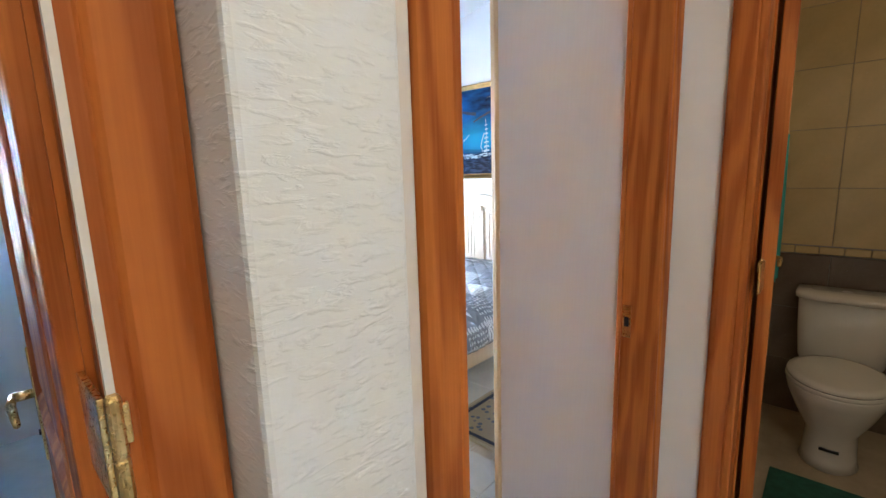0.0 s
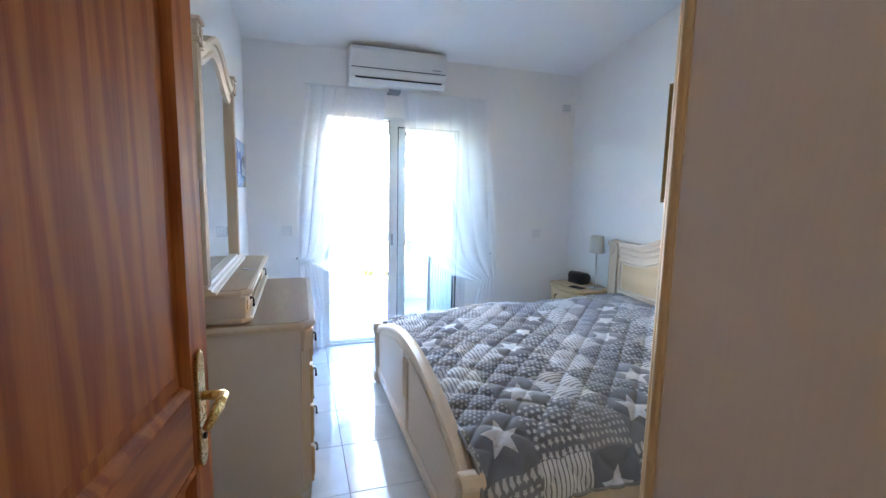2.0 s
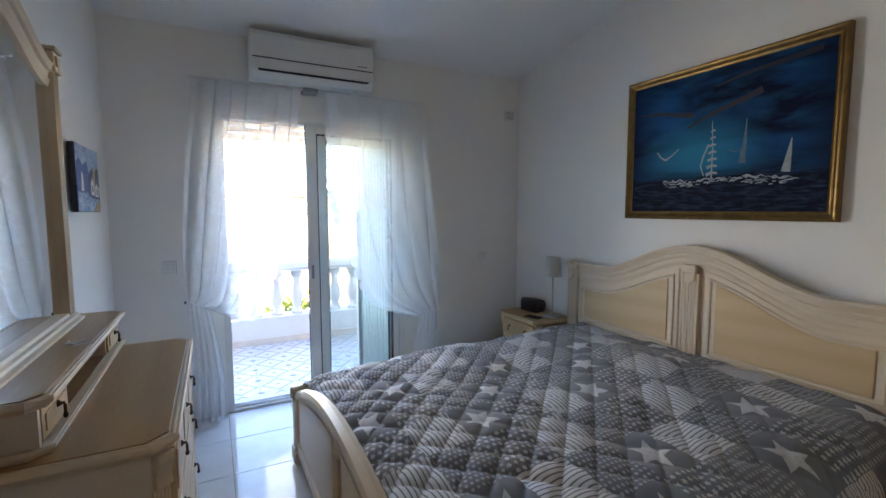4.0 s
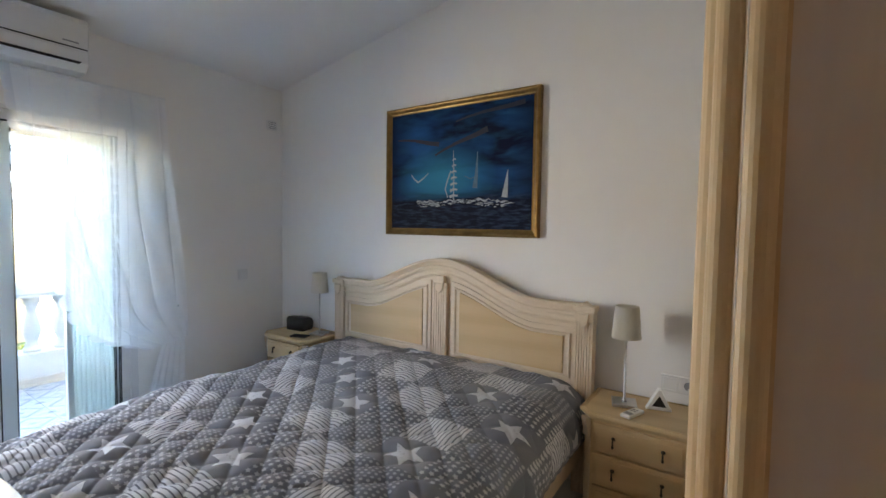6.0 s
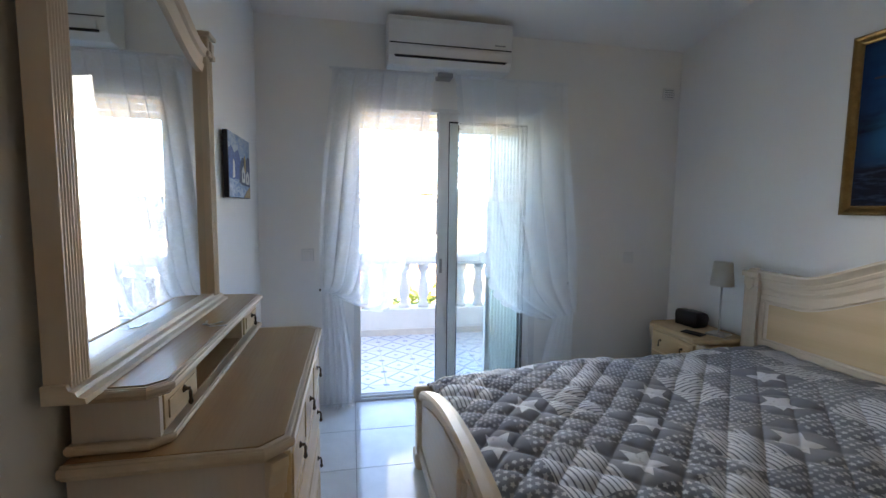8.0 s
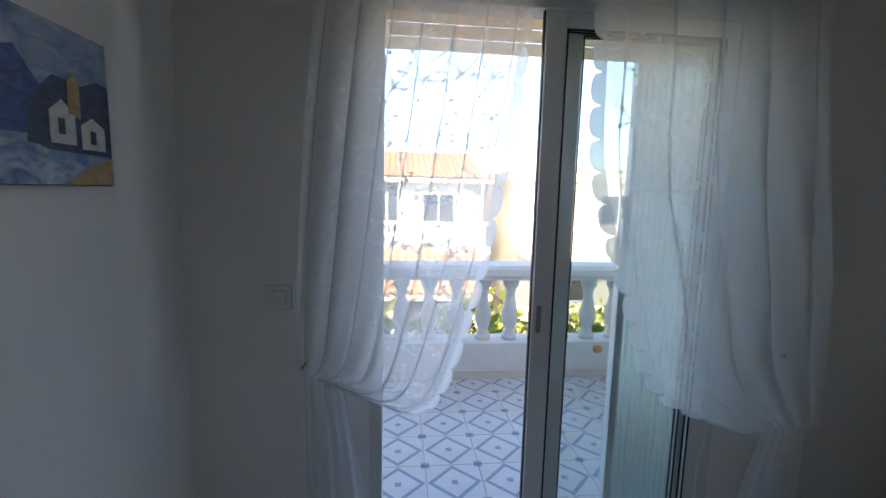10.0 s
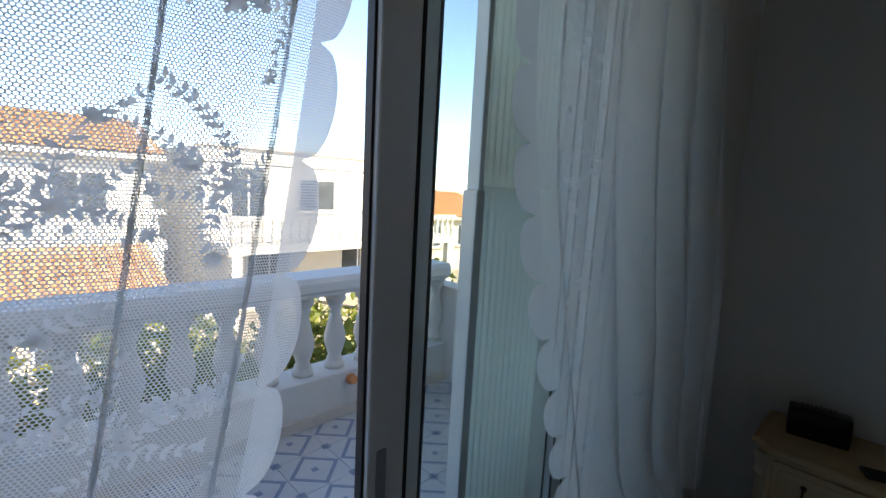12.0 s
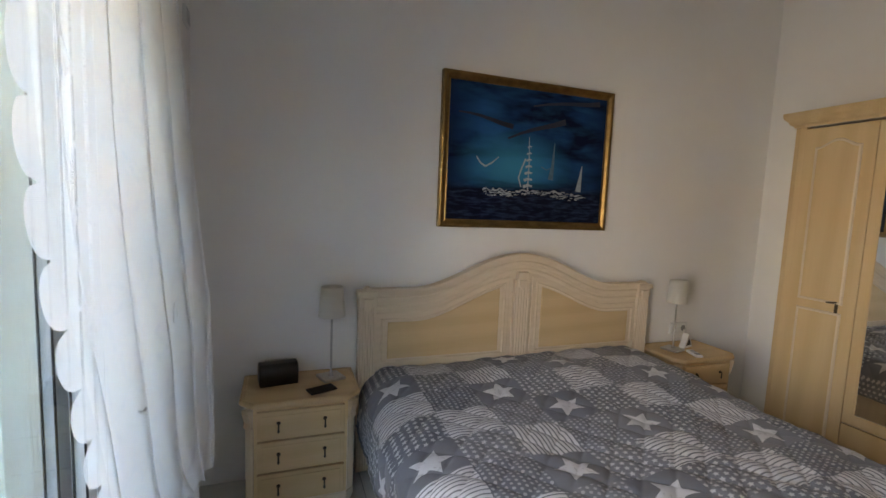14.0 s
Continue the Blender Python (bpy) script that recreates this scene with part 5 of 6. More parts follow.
for r in range(2):
    for k in range(8):
        part("button", box(-0.05 + 0.0135 * k, -0.042 + 0.0135 * k, -0.076 + 0.012 * r, -0.066 + 0.012 * r, 0.035 + 0.052 * r, 0.045 + 0.052 * r, 0.002), M["grey_plastic"], rd)
part("display", moved(box(-0.06, 0.06, -0.002, 0.002, -0.012, 0.012), Matrix.Translation((0, -0.0722, 0.066))), M["dark"], rd)
ph = thing("phone", (2.70, 3.47, 0.549), "dark phone lying on the nightstand", "phone", "", "", 20)
part("body", box(-0.035, 0.035, -0.065, 0.065, 0, 0.009, 0.004), M["black"], ph)
part("screen", box(-0.031, 0.031, -0.058, 0.058, 0.009, 0.0095), M["dark"], ph)

rm = thing("remote_control", (2.685, 1.14, 0.549), "small white remote control lying on the nightstand", "remote", "", "", 70)
part("body", box(-0.024, 0.024, -0.06, 0.06, 0, 0.017, 0.006), M["white_plastic"], rm)
part("display", box(-0.017, 0.017, 0.018, 0.048, 0.017, 0.0176), M["grey_plastic"], rm)
for k in range(4):
    part("button", box(-0.012 + 0.014 * (k % 2), -0.002 + 0.014 * (k % 2), -0.03 + 0.018 * (k // 2), -0.02 + 0.018 * (k // 2), 0.017, 0.019, 0.001), M["grey_plastic"], rm)
tc = thing("triangle_clock", (2.83, 1.055, 0.549), "white triangular stand with a black centre on the nightstand", "ornament", "", "", -75)
tri = [(-0.055, 0), (0.055, 0), (0.006, 0.095), (-0.006, 0.095)]
part("body", prism(tri, -0.02, 0.02, "y", 0.004), M["white_plastic"], tc)
part("face", prism([(-0.03, 0.018), (0.03, 0.018), (0.0, 0.068)], -0.0215, -0.019, "y"), M["black"], tc)
kp = thing("key_bunch", (0.115, 2.47, 0.970), "small bunch of keys lying on the dresser shelf", "keys")
part("ring", moved(sweep([(0.012 * math.cos(a * math.pi / 8), 0.012 * math.sin(a * math.pi / 8), 0) for a in range(16)], [(-0.001, 0), (0.001, 0), (0.001, 0.002), (-0.001, 0.002)], (0, 0, 1), closed=True), Matrix.Identity(4)), M["steel"], kp)
for a in (10, 55, 100):
    part("key", moved(joined(box(0.012, 0.03, -0.008, 0.008, 0, 0.002, 0.0005), box(0.03, 0.062, -0.003, 0.003, 0, 0.002)), Matrix.Rotation(radians(a), 4, "Z") @ Matrix.Translation((0, 0, 0.0004 * a / 10))), M["steel"], kp)

# rug beside the bed
def rug_material():
    n = Nodes("woven_oriental_rug")
    v = n.coord()
    sep = n.t.nodes.new("ShaderNodeSeparateXYZ")
    n.t.links.new(v, sep.inputs[0])
    x, y = n.math("ABSOLUTE", sep.outputs[0]), n.math("ABSOLUTE", sep.outputs[1])
    ex, ey = n.math("SUBTRACT", 0.60, x), n.math("SUBTRACT", 0.29, y)
    e = n.math("MINIMUM", ex, ey)
    vo = n.add("ShaderNodeTexVoronoi", 0, None, Vector=v, Scale=24.0)
    motif = n.math("LESS_THAN", vo, 0.32)
    field = n.mix(motif, (0.30, 0.25, 0.18), (0.10, 0.12, 0.16))
    band = n.math("MULTIPLY", n.math("GREATER_THAN", e, 0.035), n.math("LESS_THAN", e, 0.06))
    c = n.mix(band, field, (0.02, 0.03, 0.06))
    c = n.mix(n.math("LESS_THAN", e, 0.02), c, (0.42, 0.36, 0.27))
    n.set(Base_Color=c, Roughness=0.95)
    n.bump(n.noise(v, 500, 2), 0.5, 0.002)
    return n.m


rg = thing("rug", (1.84, 1.075, 0.001), "fringed oriental rug in beige and navy beside the bed", "rug")
part("rug_field", box(-0.6, 0.6, -0.29, 0.29, 0, 0.008, 0.002), rug_material(), rg)
fringe_mat = plain("cotton_fringe", (0.45, 0.33, 0.22), 0.95)
for sd in (-1, 1):
    fr = bmesh.new()
    for k in range(58):
        y0 = -0.288 + 0.576 * k / 57
        ends = (sd * 0.598, y0 - 0.003, 0.004), (sd * 0.598, y0 + 0.003, 0.004), (sd * (0.66 + 0.006 * math.sin(k * 7)), y0 + 0.004 * math.sin(k * 3) + 0.002, 0.001), (sd * 0.66, y0 - 0.002, 0.001)
        fr.faces.new([fr.verts.new(p) for p in ends])
    part("fringe", fr, fringe_mat, rg)

# ---- curtains ----
def lace_material(name, hole, p=0.0031, pass_=0.84):
    n = Nodes(name)
    v = n.add("ShaderNodeUVMap", 0)
    sep = n.t.nodes.new("ShaderNodeSeparateXYZ")
    n.t.links.new(v, sep.inputs[0])
    b = n.math("DIVIDE", sep.outputs[1], p * 0.866)
    ib = n.math("FLOOR", b)
    a = n.math("ADD", n.math("DIVIDE", sep.outputs[0], p), n.math("MULTIPLY", n.math("MODULO", n.math("ADD", ib, 2000.0), 2.0), 0.5))
    fa = n.math("SUBTRACT", n.math("FRACT", n.math("ADD", a, 2000.0)), 0.5)
    fb = n.math("SUBTRACT", n.math("FRACT", n.math("ADD", b, 2000.0)), 0.5)
    r = n.math("SQRT", n.math("ADD", n.math("MULTIPLY", fa, fa), n.math("MULTIPLY", n.math("MULTIPLY", fb, fb), 0.75)))
    open_ = n.math("LESS_THAN", r, hole)
    n.set(Base_Color=(0.86, 0.87, 0.88), Roughness=0.8)
    tl = n.add("ShaderNodeBsdfTranslucent", 0, None, Color=(pass_, pass_ * 1.02, pass_ * 1.04))
    cloth = n.add("ShaderNodeMixShader", 0, None, i0=0.64, i1=n.bsdf.outputs[0], i2=tl)
    tr = n.add("ShaderNodeBsdfTransparent", 0)
    n.t.links.new(n.add("ShaderNodeMixShader", 0, None, i0=open_, i1=cloth, i2=tr), n.out.inputs[0])
    return n.m


# left net's translucent colour lowered, right net's raised, to even out their backlight
M["lace"] = lace_material("white_net_lace", 0.35, 0.0025, 0.70)
M["lace_dense_bright"] = lace_material("white_net_lace_close_bright", 0.33, 0.0025, 0.9)
M["lace_border"] = lace_material("dense_white_lace", 0.17, 0.0025, 0.72)
M["embroidery"] = lace_material("white_embroidery", 0.0)


def along(pts, t):
    """A smooth way through points, for t from 0 to 1."""
    n = len(pts) - 1
    x = min(max(t, 0), 1) * n
    i = min(int(x), n - 1)
    f = x - i
    p = [Vector((*pts[max(0, min(n, k))], 0)) for k in (i - 1, i, i + 1, i + 2)]
    q = 0.5 * (2 * p[1] + (p[2] - p[0]) * f + (2 * p[0] - 5 * p[1] + 4 * p[2] - p[3]) * f * f + (3 * p[1] - p[0] - 3 * p[2] + p[3]) * f ** 3)
    return q.x, q.y


class Drape:
    """A curtain hung between two edges (x, z), from the rail down to its tie."""

    def __init__(self, fixed, free, y, folds, depth, belly=0.0, width=0.9, seed=0, scallop=0.034):
        self.a, self.b, self.y, self.folds, self.depth, self.belly, self.width, self.seed = fixed, free, y, folds, depth, belly, width, seed
        self.long, self.scallop = 1.75, scallop

    def at(self, u, v, off=0.0):
        (xa, za), (xb, zb) = along(self.a, v), along(self.b, v)
        uu = u + 1.35 * math.sin(2 * math.pi * self.folds * u + 1.3 * math.sin(2.1 * v + self.seed)) / (2 * math.pi * self.folds) * min(1, 12 * u * (1 - u))
        x, z = xa + (xb - xa) * uu, za + (zb - za) * uu
        fold = math.cos(2 * math.pi * self.folds * u + 1.3 * math.sin(2.1 * v + self.seed)) + 0.4 * math.sin(2 * math.pi * self.folds * 2.3 * u + 5 * v)
        y = self.y + self.depth * fold * (0.55 + 0.45 * v) * (1 - 0.6 * u) - self.belly * (1 - u) * min(1, v * 1.6)
        return Vector((x, y - off, z))


def curtain(name, d, label, tail, group, seed, net):
    ct = thing(name, (0, 0, 0), label, "curtain", group)
    NU, NV = 96, 80

    def sheet(u0, u1, nu, scallop=0.0, off=0.0):
        bm = bmesh.new()
        uvl = bm.loops.layers.uv.new("UVMap")
        g, t = [], []
        for j in range(NV * (4 if scallop else 1) + 1):
            v = j / (NV * (4 if scallop else 1))
            row, tr = [], []
            for i in range(nu + 1):
                u = u0 + (u1 - u0) * i / nu
                if scallop:
                    u = u0 + (u1 - u0 + scallop * math.sqrt(abs(math.sin(math.pi * v * 20)))) * i / nu
                row.append(bm.verts.new(d.at(u, v, off)))
                tr.append((u * d.width, v * d.long))
            g.append(row), t.append(tr)
        for j in range(len(g) - 1):
            for i in range(nu):
                f = bm.faces.new((g[j][i], g[j][i + 1], g[j + 1][i + 1], g[j + 1][i]))
                f.smooth = True
                for lp, (p, q) in zip(f.loops, ((j, i), (j, i + 1), (j + 1, i + 1), (j + 1, i))):
                    lp[uvl].uv = t[p][q]
        return bm

    part("net", sheet(0.0, 0.957, NU), M[net], ct, "sheer white net with small holes", True)
    part("scalloped_border", sheet(0.957, 0.966, 5, d.scallop), M["lace_border"], ct, "dense scalloped lace edge", True)
    # embroidered sprays
    rnd = random.Random(seed)
    em = bmesh.new()
    uvl = em.loops.layers.uv.new("UVMap")

    def leaf(u, v, a, ln, fat=1.0):
        pts = [(0, 0), (0.35, 0.28), (0.7, 0.22), (1, 0), (0.7, -0.22), (0.35, -0.28)]
        vs = []
        for p, q in pts:
            q *= fat
            du = (p * math.cos(a) - q * math.sin(a)) * ln / d.width
            dv = (p * math.sin(a) + q * math.cos(a)) * ln / d.long
            vs.append((min(0.97, max(0.0, u + du)), min(1, max(0, v + dv))))
        f = em.faces.new([em.verts.new(d.at(pu, pv, 0.0012)) for pu, pv in vs])
        for lp, (pu, pv) in zip(f.loops, vs):
            lp[uvl].uv = (pu * d.width, pv * d.long)

    rows, cols = 11, 13
    for r in range(rows):
        for c in range(cols):
            u, v = (c + 0.4 + 0.5 * (r % 2) + rnd.uniform(-0.1, 0.1)) / (cols + 0.5), (r + 0.75 + rnd.uniform(-0.1, 0.1)) / rows * 0.97
            if u > 0.9:
                continue
            for br in range(6):
                head = (-1.57, -2.3, -0.8, 2.0, 0.3, 3.0)[br] + rnd.uniform(-0.25, 0.25)
                bend = rnd.uniform(-0.12, 0.12)
                cu, cvv = u, v
                for k in range((14, 10, 10, 8, 6, 6)[br]):
                    a = head + bend * k
                    cu, cvv = cu + 0.0068 * math.cos(a) / d.width, cvv + 0.0068 * math.sin(a) / d.long
                    if cu > 0.93 or cvv < 0.01 or cvv > 0.98 or cu < 0.01:
                        break
                    leaf(cu - 0.008 * math.cos(a) / d.width, cvv - 0.008 * math.sin(a) / d.long, a, 0.009, 0.22)
                    for side in (-1, 1):
                        if rnd.random() < 0.85:
                            leaf(cu, cvv, a + side * rnd.uniform(0.6, 1.1), rnd.uniform(0.0055, 0.009), 0.8)
                for m in range(5):
                    leaf(cu, cvv, m * 1.2566 + k, 0.0055, 1.0)
            for k in range(6):
                leaf(u, v, k * 1.047 + r, 0.0085, 0.9)
                leaf(u + 0.0105 * math.cos(k * 1.047) / d.width, v + 0.0105 * math.sin(k * 1.047) / d.long, k * 1.047 + 0.6, 0.0075, 0.9)
    part("embroidery", em, M["embroidery"], ct, "embroidered flower sprays")
    # tail under the tie
    (x0, x1, xb0, xb1, zt, yb) = tail
    tb = bmesh.new()
    uvl2 = tb.loops.layers.uv.new("UVMap")
    g = []
    for j in range(31):
        v = j / 30
        row = []
        for i in range(61):
            u = i / 60
            w = min(1, v * 1.5) ** 0.8
            xx = x0 + (xb0 - x0) * w + ((x1 - x0) + ((xb1 - xb0) - (x1 - x0)) * w) * u
            yy = yb + 0.022 * math.sin(2 * math.pi * 5 * u + 1.5 * v) * (0.5 + 0.7 * v)
            row.append(tb.verts.new((xx, yy, zt + (0.012 - zt) * v + 0.006 * math.sin(9 * u) * v)))
        g.append(row)
    for j in range(30):
        for i in range(60):
            f = tb.faces.new((g[j][i], g[j][i + 1], g[j + 1][i + 1], g[j + 1][i]))
            f.smooth = True
            for lp, (p, q) in zip(f.loops, ((j, i), (j, i + 1), (j + 1, i + 1), (j + 1, i))):
                lp[uvl2].uv = (q / 60 * 0.45, p / 30 * 0.8)
    part("tail", tb, M[net], ct, "gathered tail below the tie", True)
    return ct


left = Drape([(0.44, 2.19), (0.39, 1.75), (0.365, 1.4), (0.35, 1.1), (0.35, 0.9), (0.36, 0.80)],
             [(1.075, 2.19), (1.045, 1.82), (0.985, 1.40), (0.905, 1.0), (0.76, 0.66), (0.50, 0.74)], 3.935, 7, 0.012, 0.02, 0.95, 0)
curtain("curtain", left, "white lace net curtain drawn aside beside the open balcony door", (0.36, 0.47, 0.36, 0.56, 0.80, 3.95), "lace curtains at the balcony door", 5, "lace")
right = Drape([(1.99, 2.19), (2.01, 1.8), (2.04, 1.45), (2.06, 1.15), (2.075, 0.88), (2.08, 0.62)],
              [(1.21, 2.19), (1.238, 1.85), (1.255, 1.45), (1.385, 1.05), (1.54, 0.70), (1.88, 0.55)], 3.925, 5, 0.009, 0.085, 1.05, 2, 0.045)
curtain("curtain", right, "white lace net curtain gathered over the sliding door's fixed side", (1.96, 2.085, 1.85, 2.09, 0.63, 3.90), "lace curtains at the balcony door", 8, "lace_dense_bright")

rail = thing("curtain_rail", (0, 0, 0), "slim white curtain rail on a bracket under the air conditioner", "curtain rail")
part("rail", box(0.42, 2.01, YN - 0.092, YN - 0.074, 2.185, 2.2, 0.003), M["alu"], rail)
part("bracket", box(1.10, 1.20, YN - 0.1, YN, 2.178, 2.205, 0.003), M["grey_plastic"], rail)
part("bracket", box(0.47, 0.49, YN - 0.075, YN, 2.186, 2.2), M["alu"], rail)
part("bracket", box(1.94, 1.96, YN - 0.075, YN, 2.186, 2.2), M["alu"], rail)
for x, n in ((0.345, "left"), (2.105, "right")):
    hl = 0.05 if n == "left" else 0.015
    tb = thing("curtain_tieback", (x, YN, 0.79), "small dark metal curtain tieback hook on the wall", "tieback")
    part("hook", joined(rod((0, 0, 0), (0, -hl, 0.0), 0.004, 8), rod((0, -hl, 0.0), (0, -hl - 0.008, 0.012), 0.005, 8)), M["bronze"], tb)

# ---- hall, bathroom and neighbouring room ----
bt_up = plain("warm_marbled_wall_tile", (0.62, 0.47, 0.24), 0.22, 0, 0.08, 5, 0.05, 60)
bt_lo = plain("grey_brown_wall_tile", (0.17, 0.13, 0.10), 0.22, 0, 0.14, 6, 0.05, 60)
XB = 2.64
bw = setting("wall_bath", box(XB, XE, -1.6, HALL_Y, -0.01, 2.5), M["grout"], "tiled bathroom wall in beige above grey-brown", "wall")
lo_m, up_m = mesh_of("wall_tile", box(-0.006, 0, -0.149, 0.149, -0.149, 0.149, 0.002, 1), bt_lo), mesh_of("wall_tile", box(-0.006, 0, -0.149, 0.149, -0.149, 0.149, 0.002, 1), bt_up)
for i in range(5):
    for j in range(8):
        t = new("wall_tile", lo_m if j < 3 else up_m)
        t.location = (XB, -0.02 - 0.3 * i, 0.15 + 0.3 * j + (0.05 if j >= 3 else 0))
        t.parent = bw
for i in range(14):
    b = part("border_tile", box(XB - 0.012, XB, 0.08 - 0.1 * i, 0.178 - 0.1 * i, 0.905, 0.945, 0.006), bt_up, bw)
wt = setting("wall_bath_north", box(XH + 0.1, XB, HALL_Y - 0.012, HALL_Y, 0, 2.5), bt_up, "beige tiled bathroom side wall", "wall")

to = thing("toilet", (2.62, -0.25, 0), "white ceramic close-coupled toilet with a closed lid", "toilet")


def oval(cx, cy, rx, ry, n=28, egg=0.0):
    return [(cx + rx * math.cos(2 * math.pi * k / n) * (1 + egg * math.cos(2 * math.pi * k / n)), cy + ry * math.sin(2 * math.pi * k / n)) for k in range(n)]


def loft(rings):
    bm = bmesh.new()
    rs = [[bm.verts.new((x, y, z)) for x, y in pts] for pts, z in rings]
    n = len(rs[0])
    for a, b in zip(rs, rs[1:]):
        for k in range(n):
            bm.faces.new((a[k], a[(k + 1) % n], b[(k + 1) % n], b[k]))
    bm.faces.new(rs[0]), bm.faces.new(rs[-1])
    return bm


part("bowl", loft([(oval(-0.40, 0, 0.14, 0.11), 0.0), (oval(-0.40, 0, 0.125, 0.10), 0.04), (oval(-0.40, 0, 0.12, 0.095), 0.16), (oval(-0.41, 0, 0.17, 0.14), 0.25), (oval(-0.42, 0, 0.21, 0.175), 0.34), (oval(-0.42, 0, 0.225, 0.185), 0.385), (oval(-0.42, 0, 0.22, 0.18), 0.395)]), M["ceramic"], to, "", True)
part("seat", loft([(oval(-0.42, 0, 0.225, 0.185), 0.396), (oval(-0.42, 0, 0.232, 0.19), 0.402), (oval(-0.42, 0, 0.23, 0.188), 0.414)]), M["ceramic"], to, "", True)
# dark layer painted for the shade between seat and lid
part("seat_gap", loft([(oval(-0.42, 0, 0.221, 0.181), 0.414), (oval(-0.42, 0, 0.221, 0.181), 0.4165)]), M["dark"], to)
part("lid", loft([(oval(-0.42, 0, 0.222, 0.182), 0.4165), (oval(-0.42, 0, 0.23, 0.188), 0.422), (oval(-0.42, 0, 0.225, 0.184), 0.434), (oval(-0.42, 0, 0.19, 0.155), 0.442)]), M["ceramic"], to, "", True)


def tank_ring(grow, z):
    """Outline of the cistern: flat at the wall, bowed towards the room."""
    front = [(-0.10 - (0.10 + grow) * max(0.0, math.cos(a)) ** 0.45, (0.185 + grow) * (1 if a > 0 else -1) * abs(math.sin(a)) ** 0.6) for a in [math.pi * (k / 20 - 0.5) for k in range(21)]]
    return [(-0.012, -0.185 - grow)] + front + [(-0.012, 0.185 + grow)], z


part("cistern", loft([tank_ring(-0.03, 0.37), tank_ring(-0.018, 0.40), tank_ring(-0.006, 0.55), tank_ring(0.0, 0.705)]), M["ceramic"], to, "", True)
part("cistern_lid", loft([tank_ring(0.004, 0.705), tank_ring(0.013, 0.71), tank_ring(0.014, 0.73), tank_ring(0.006, 0.74), tank_ring(-0.05, 0.744)]), M["ceramic"], to, "", True)
part("flush_button", moved(lathe([(0.02, 0), (0.02, 0.004), (0.014, 0.006)], 16), Matrix.Translation((-0.1, 0, 0.743))), M["steel"], to)
# small black label low on the pedestal front
part("floor_bolt_cap", box(-0.53, -0.518, -0.035, 0.035, 0.095, 0.107, 0.002), M["black"], to)
bmh = thing("bath_mat", (1.75, -0.36, 0.0), "dark green bath mat on the tile floor", "mat", "", "", 1)
part("mat", box(-0.22, 0.22, -0.3, 0.3, 0, 0.012, 0.005), plain("green_terry", (0.02, 0.11, 0.075), 0.95, 0, 0.2, 30, 0.8, 300, dist=0.002), bmh)
tw = thing("towel", (1.86, 0.02, 1.50), "turquoise towel hanging on the bathroom door by a brass hook", "towel")
tbm = bmesh.new()
tg = [[tbm.verts.new((0.0 + 0.16 * i / 10 * (1 + 0.1 * j / 16), -0.012 * math.sin(i * 1.3 + j * 0.1) - 0.02, -0.62 * j / 16)) for i in range(11)] for j in range(17)]
for a, b in zip(tg, tg[1:]):
    for i in range(10):
        tbm.faces.new((a[i], a[i + 1], b[i + 1], b[i]))
tob = part("cloth", tbm, plain("turquoise_terry", (0.05, 0.42, 0.40), 0.95, 0, 0.1, 30, 0.6, 400, dist=0.001), tw, "", True)
tob.modifiers.new("thick", "SOLIDIFY").thickness = 0.006
part("hook", rod((0.08, 0.03, 0.0), (0.08, -0.03, 0.01), 0.006, 8), M["brass"], tw)

# added divan standing for a bluish area, and rug in the neighbouring room
nbd = thing("divan_bed", (-0.95, 2.1, 0), "added low divan with a blue-grey cover in the neighbouring room", "bed")
part("cover", box(-0.5, 0.5, -0.75, 0.75, 0.06, 0.55, 0.05, 3), plain("blue_grey_cover", (0.16, 0.30, 0.36), 0.9, 0, 0.1, 8, 0.5, 300), nbd)
part("plinth", box(-0.45, 0.45, -0.7, 0.7, 0, 0.06), M["side"], nbd)
nrg = thing("woven_rug", (-0.75, 0.85, 0), "grey and white woven rug in the neighbouring room", "rug")
part("weave", box(-0.5, 0.5, -0.35, 0.35, 0, 0.01, 0.003), plain("grey_woven_cotton", (0.35, 0.36, 0.40), 0.95, 0, 0.35, 60, 0.8, 120, dist=0.003), nrg)

# ---- balcony ----
def balcony_tile():
    n = Nodes("diamond_patterned_tile")
    v = n.coord()
    sep = n.t.nodes.new("ShaderNodeSeparateXYZ")
    n.t.links.new(v, sep.inputs[0])
    x, y = n.math("ABSOLUTE", sep.outputs[0]), n.math("ABSOLUTE", sep.outputs[1])
    d = n.math("ADD", x, y)
    ring = n.math("MULTIPLY", n.math("GREATER_THAN", d, 0.108), n.math("LESS_THAN", d, 0.136))
    dot = n.math("LESS_THAN", n.math("MAXIMUM", x, y), 0.016)
    cor = n.math("GREATER_THAN", n.math("MINIMUM", x, y), 0.118)
    f = n.math("MAXIMUM", ring, n.math("MAXIMUM", dot, cor))
    c = n.mix(n.math("MULTIPLY", f, n.ramp(n.noise(v, 40, 3), 0.2, 0.7, 0.65, 1.0)), n.mix(n.ramp(n.noise(v, 6, 3), 0.3, 0.7), (0.50, 0.50, 0.50), (0.45, 0.44, 0.43)), (0.14, 0.18, 0.27))
    n.set(Base_Color=c, Roughness=0.3)
    return n.m


BYI, BYO, BXL, BXR = 5.79, 6.02, -2.2, 3.05
ZB = -0.05
bfl = setting("floor_balcony", box(BXL, BXR + 0.15, YN + 0.13, BYO, -0.35, ZB - 0.006), M["grout"], "white balcony floor tiles with blue diamond pattern", "floor")
btm = mesh_of("balcony_tile", box(-0.139, 0.139, -0.139, 0.139, -0.006, 0, 0.001, 1), balcony_tile())
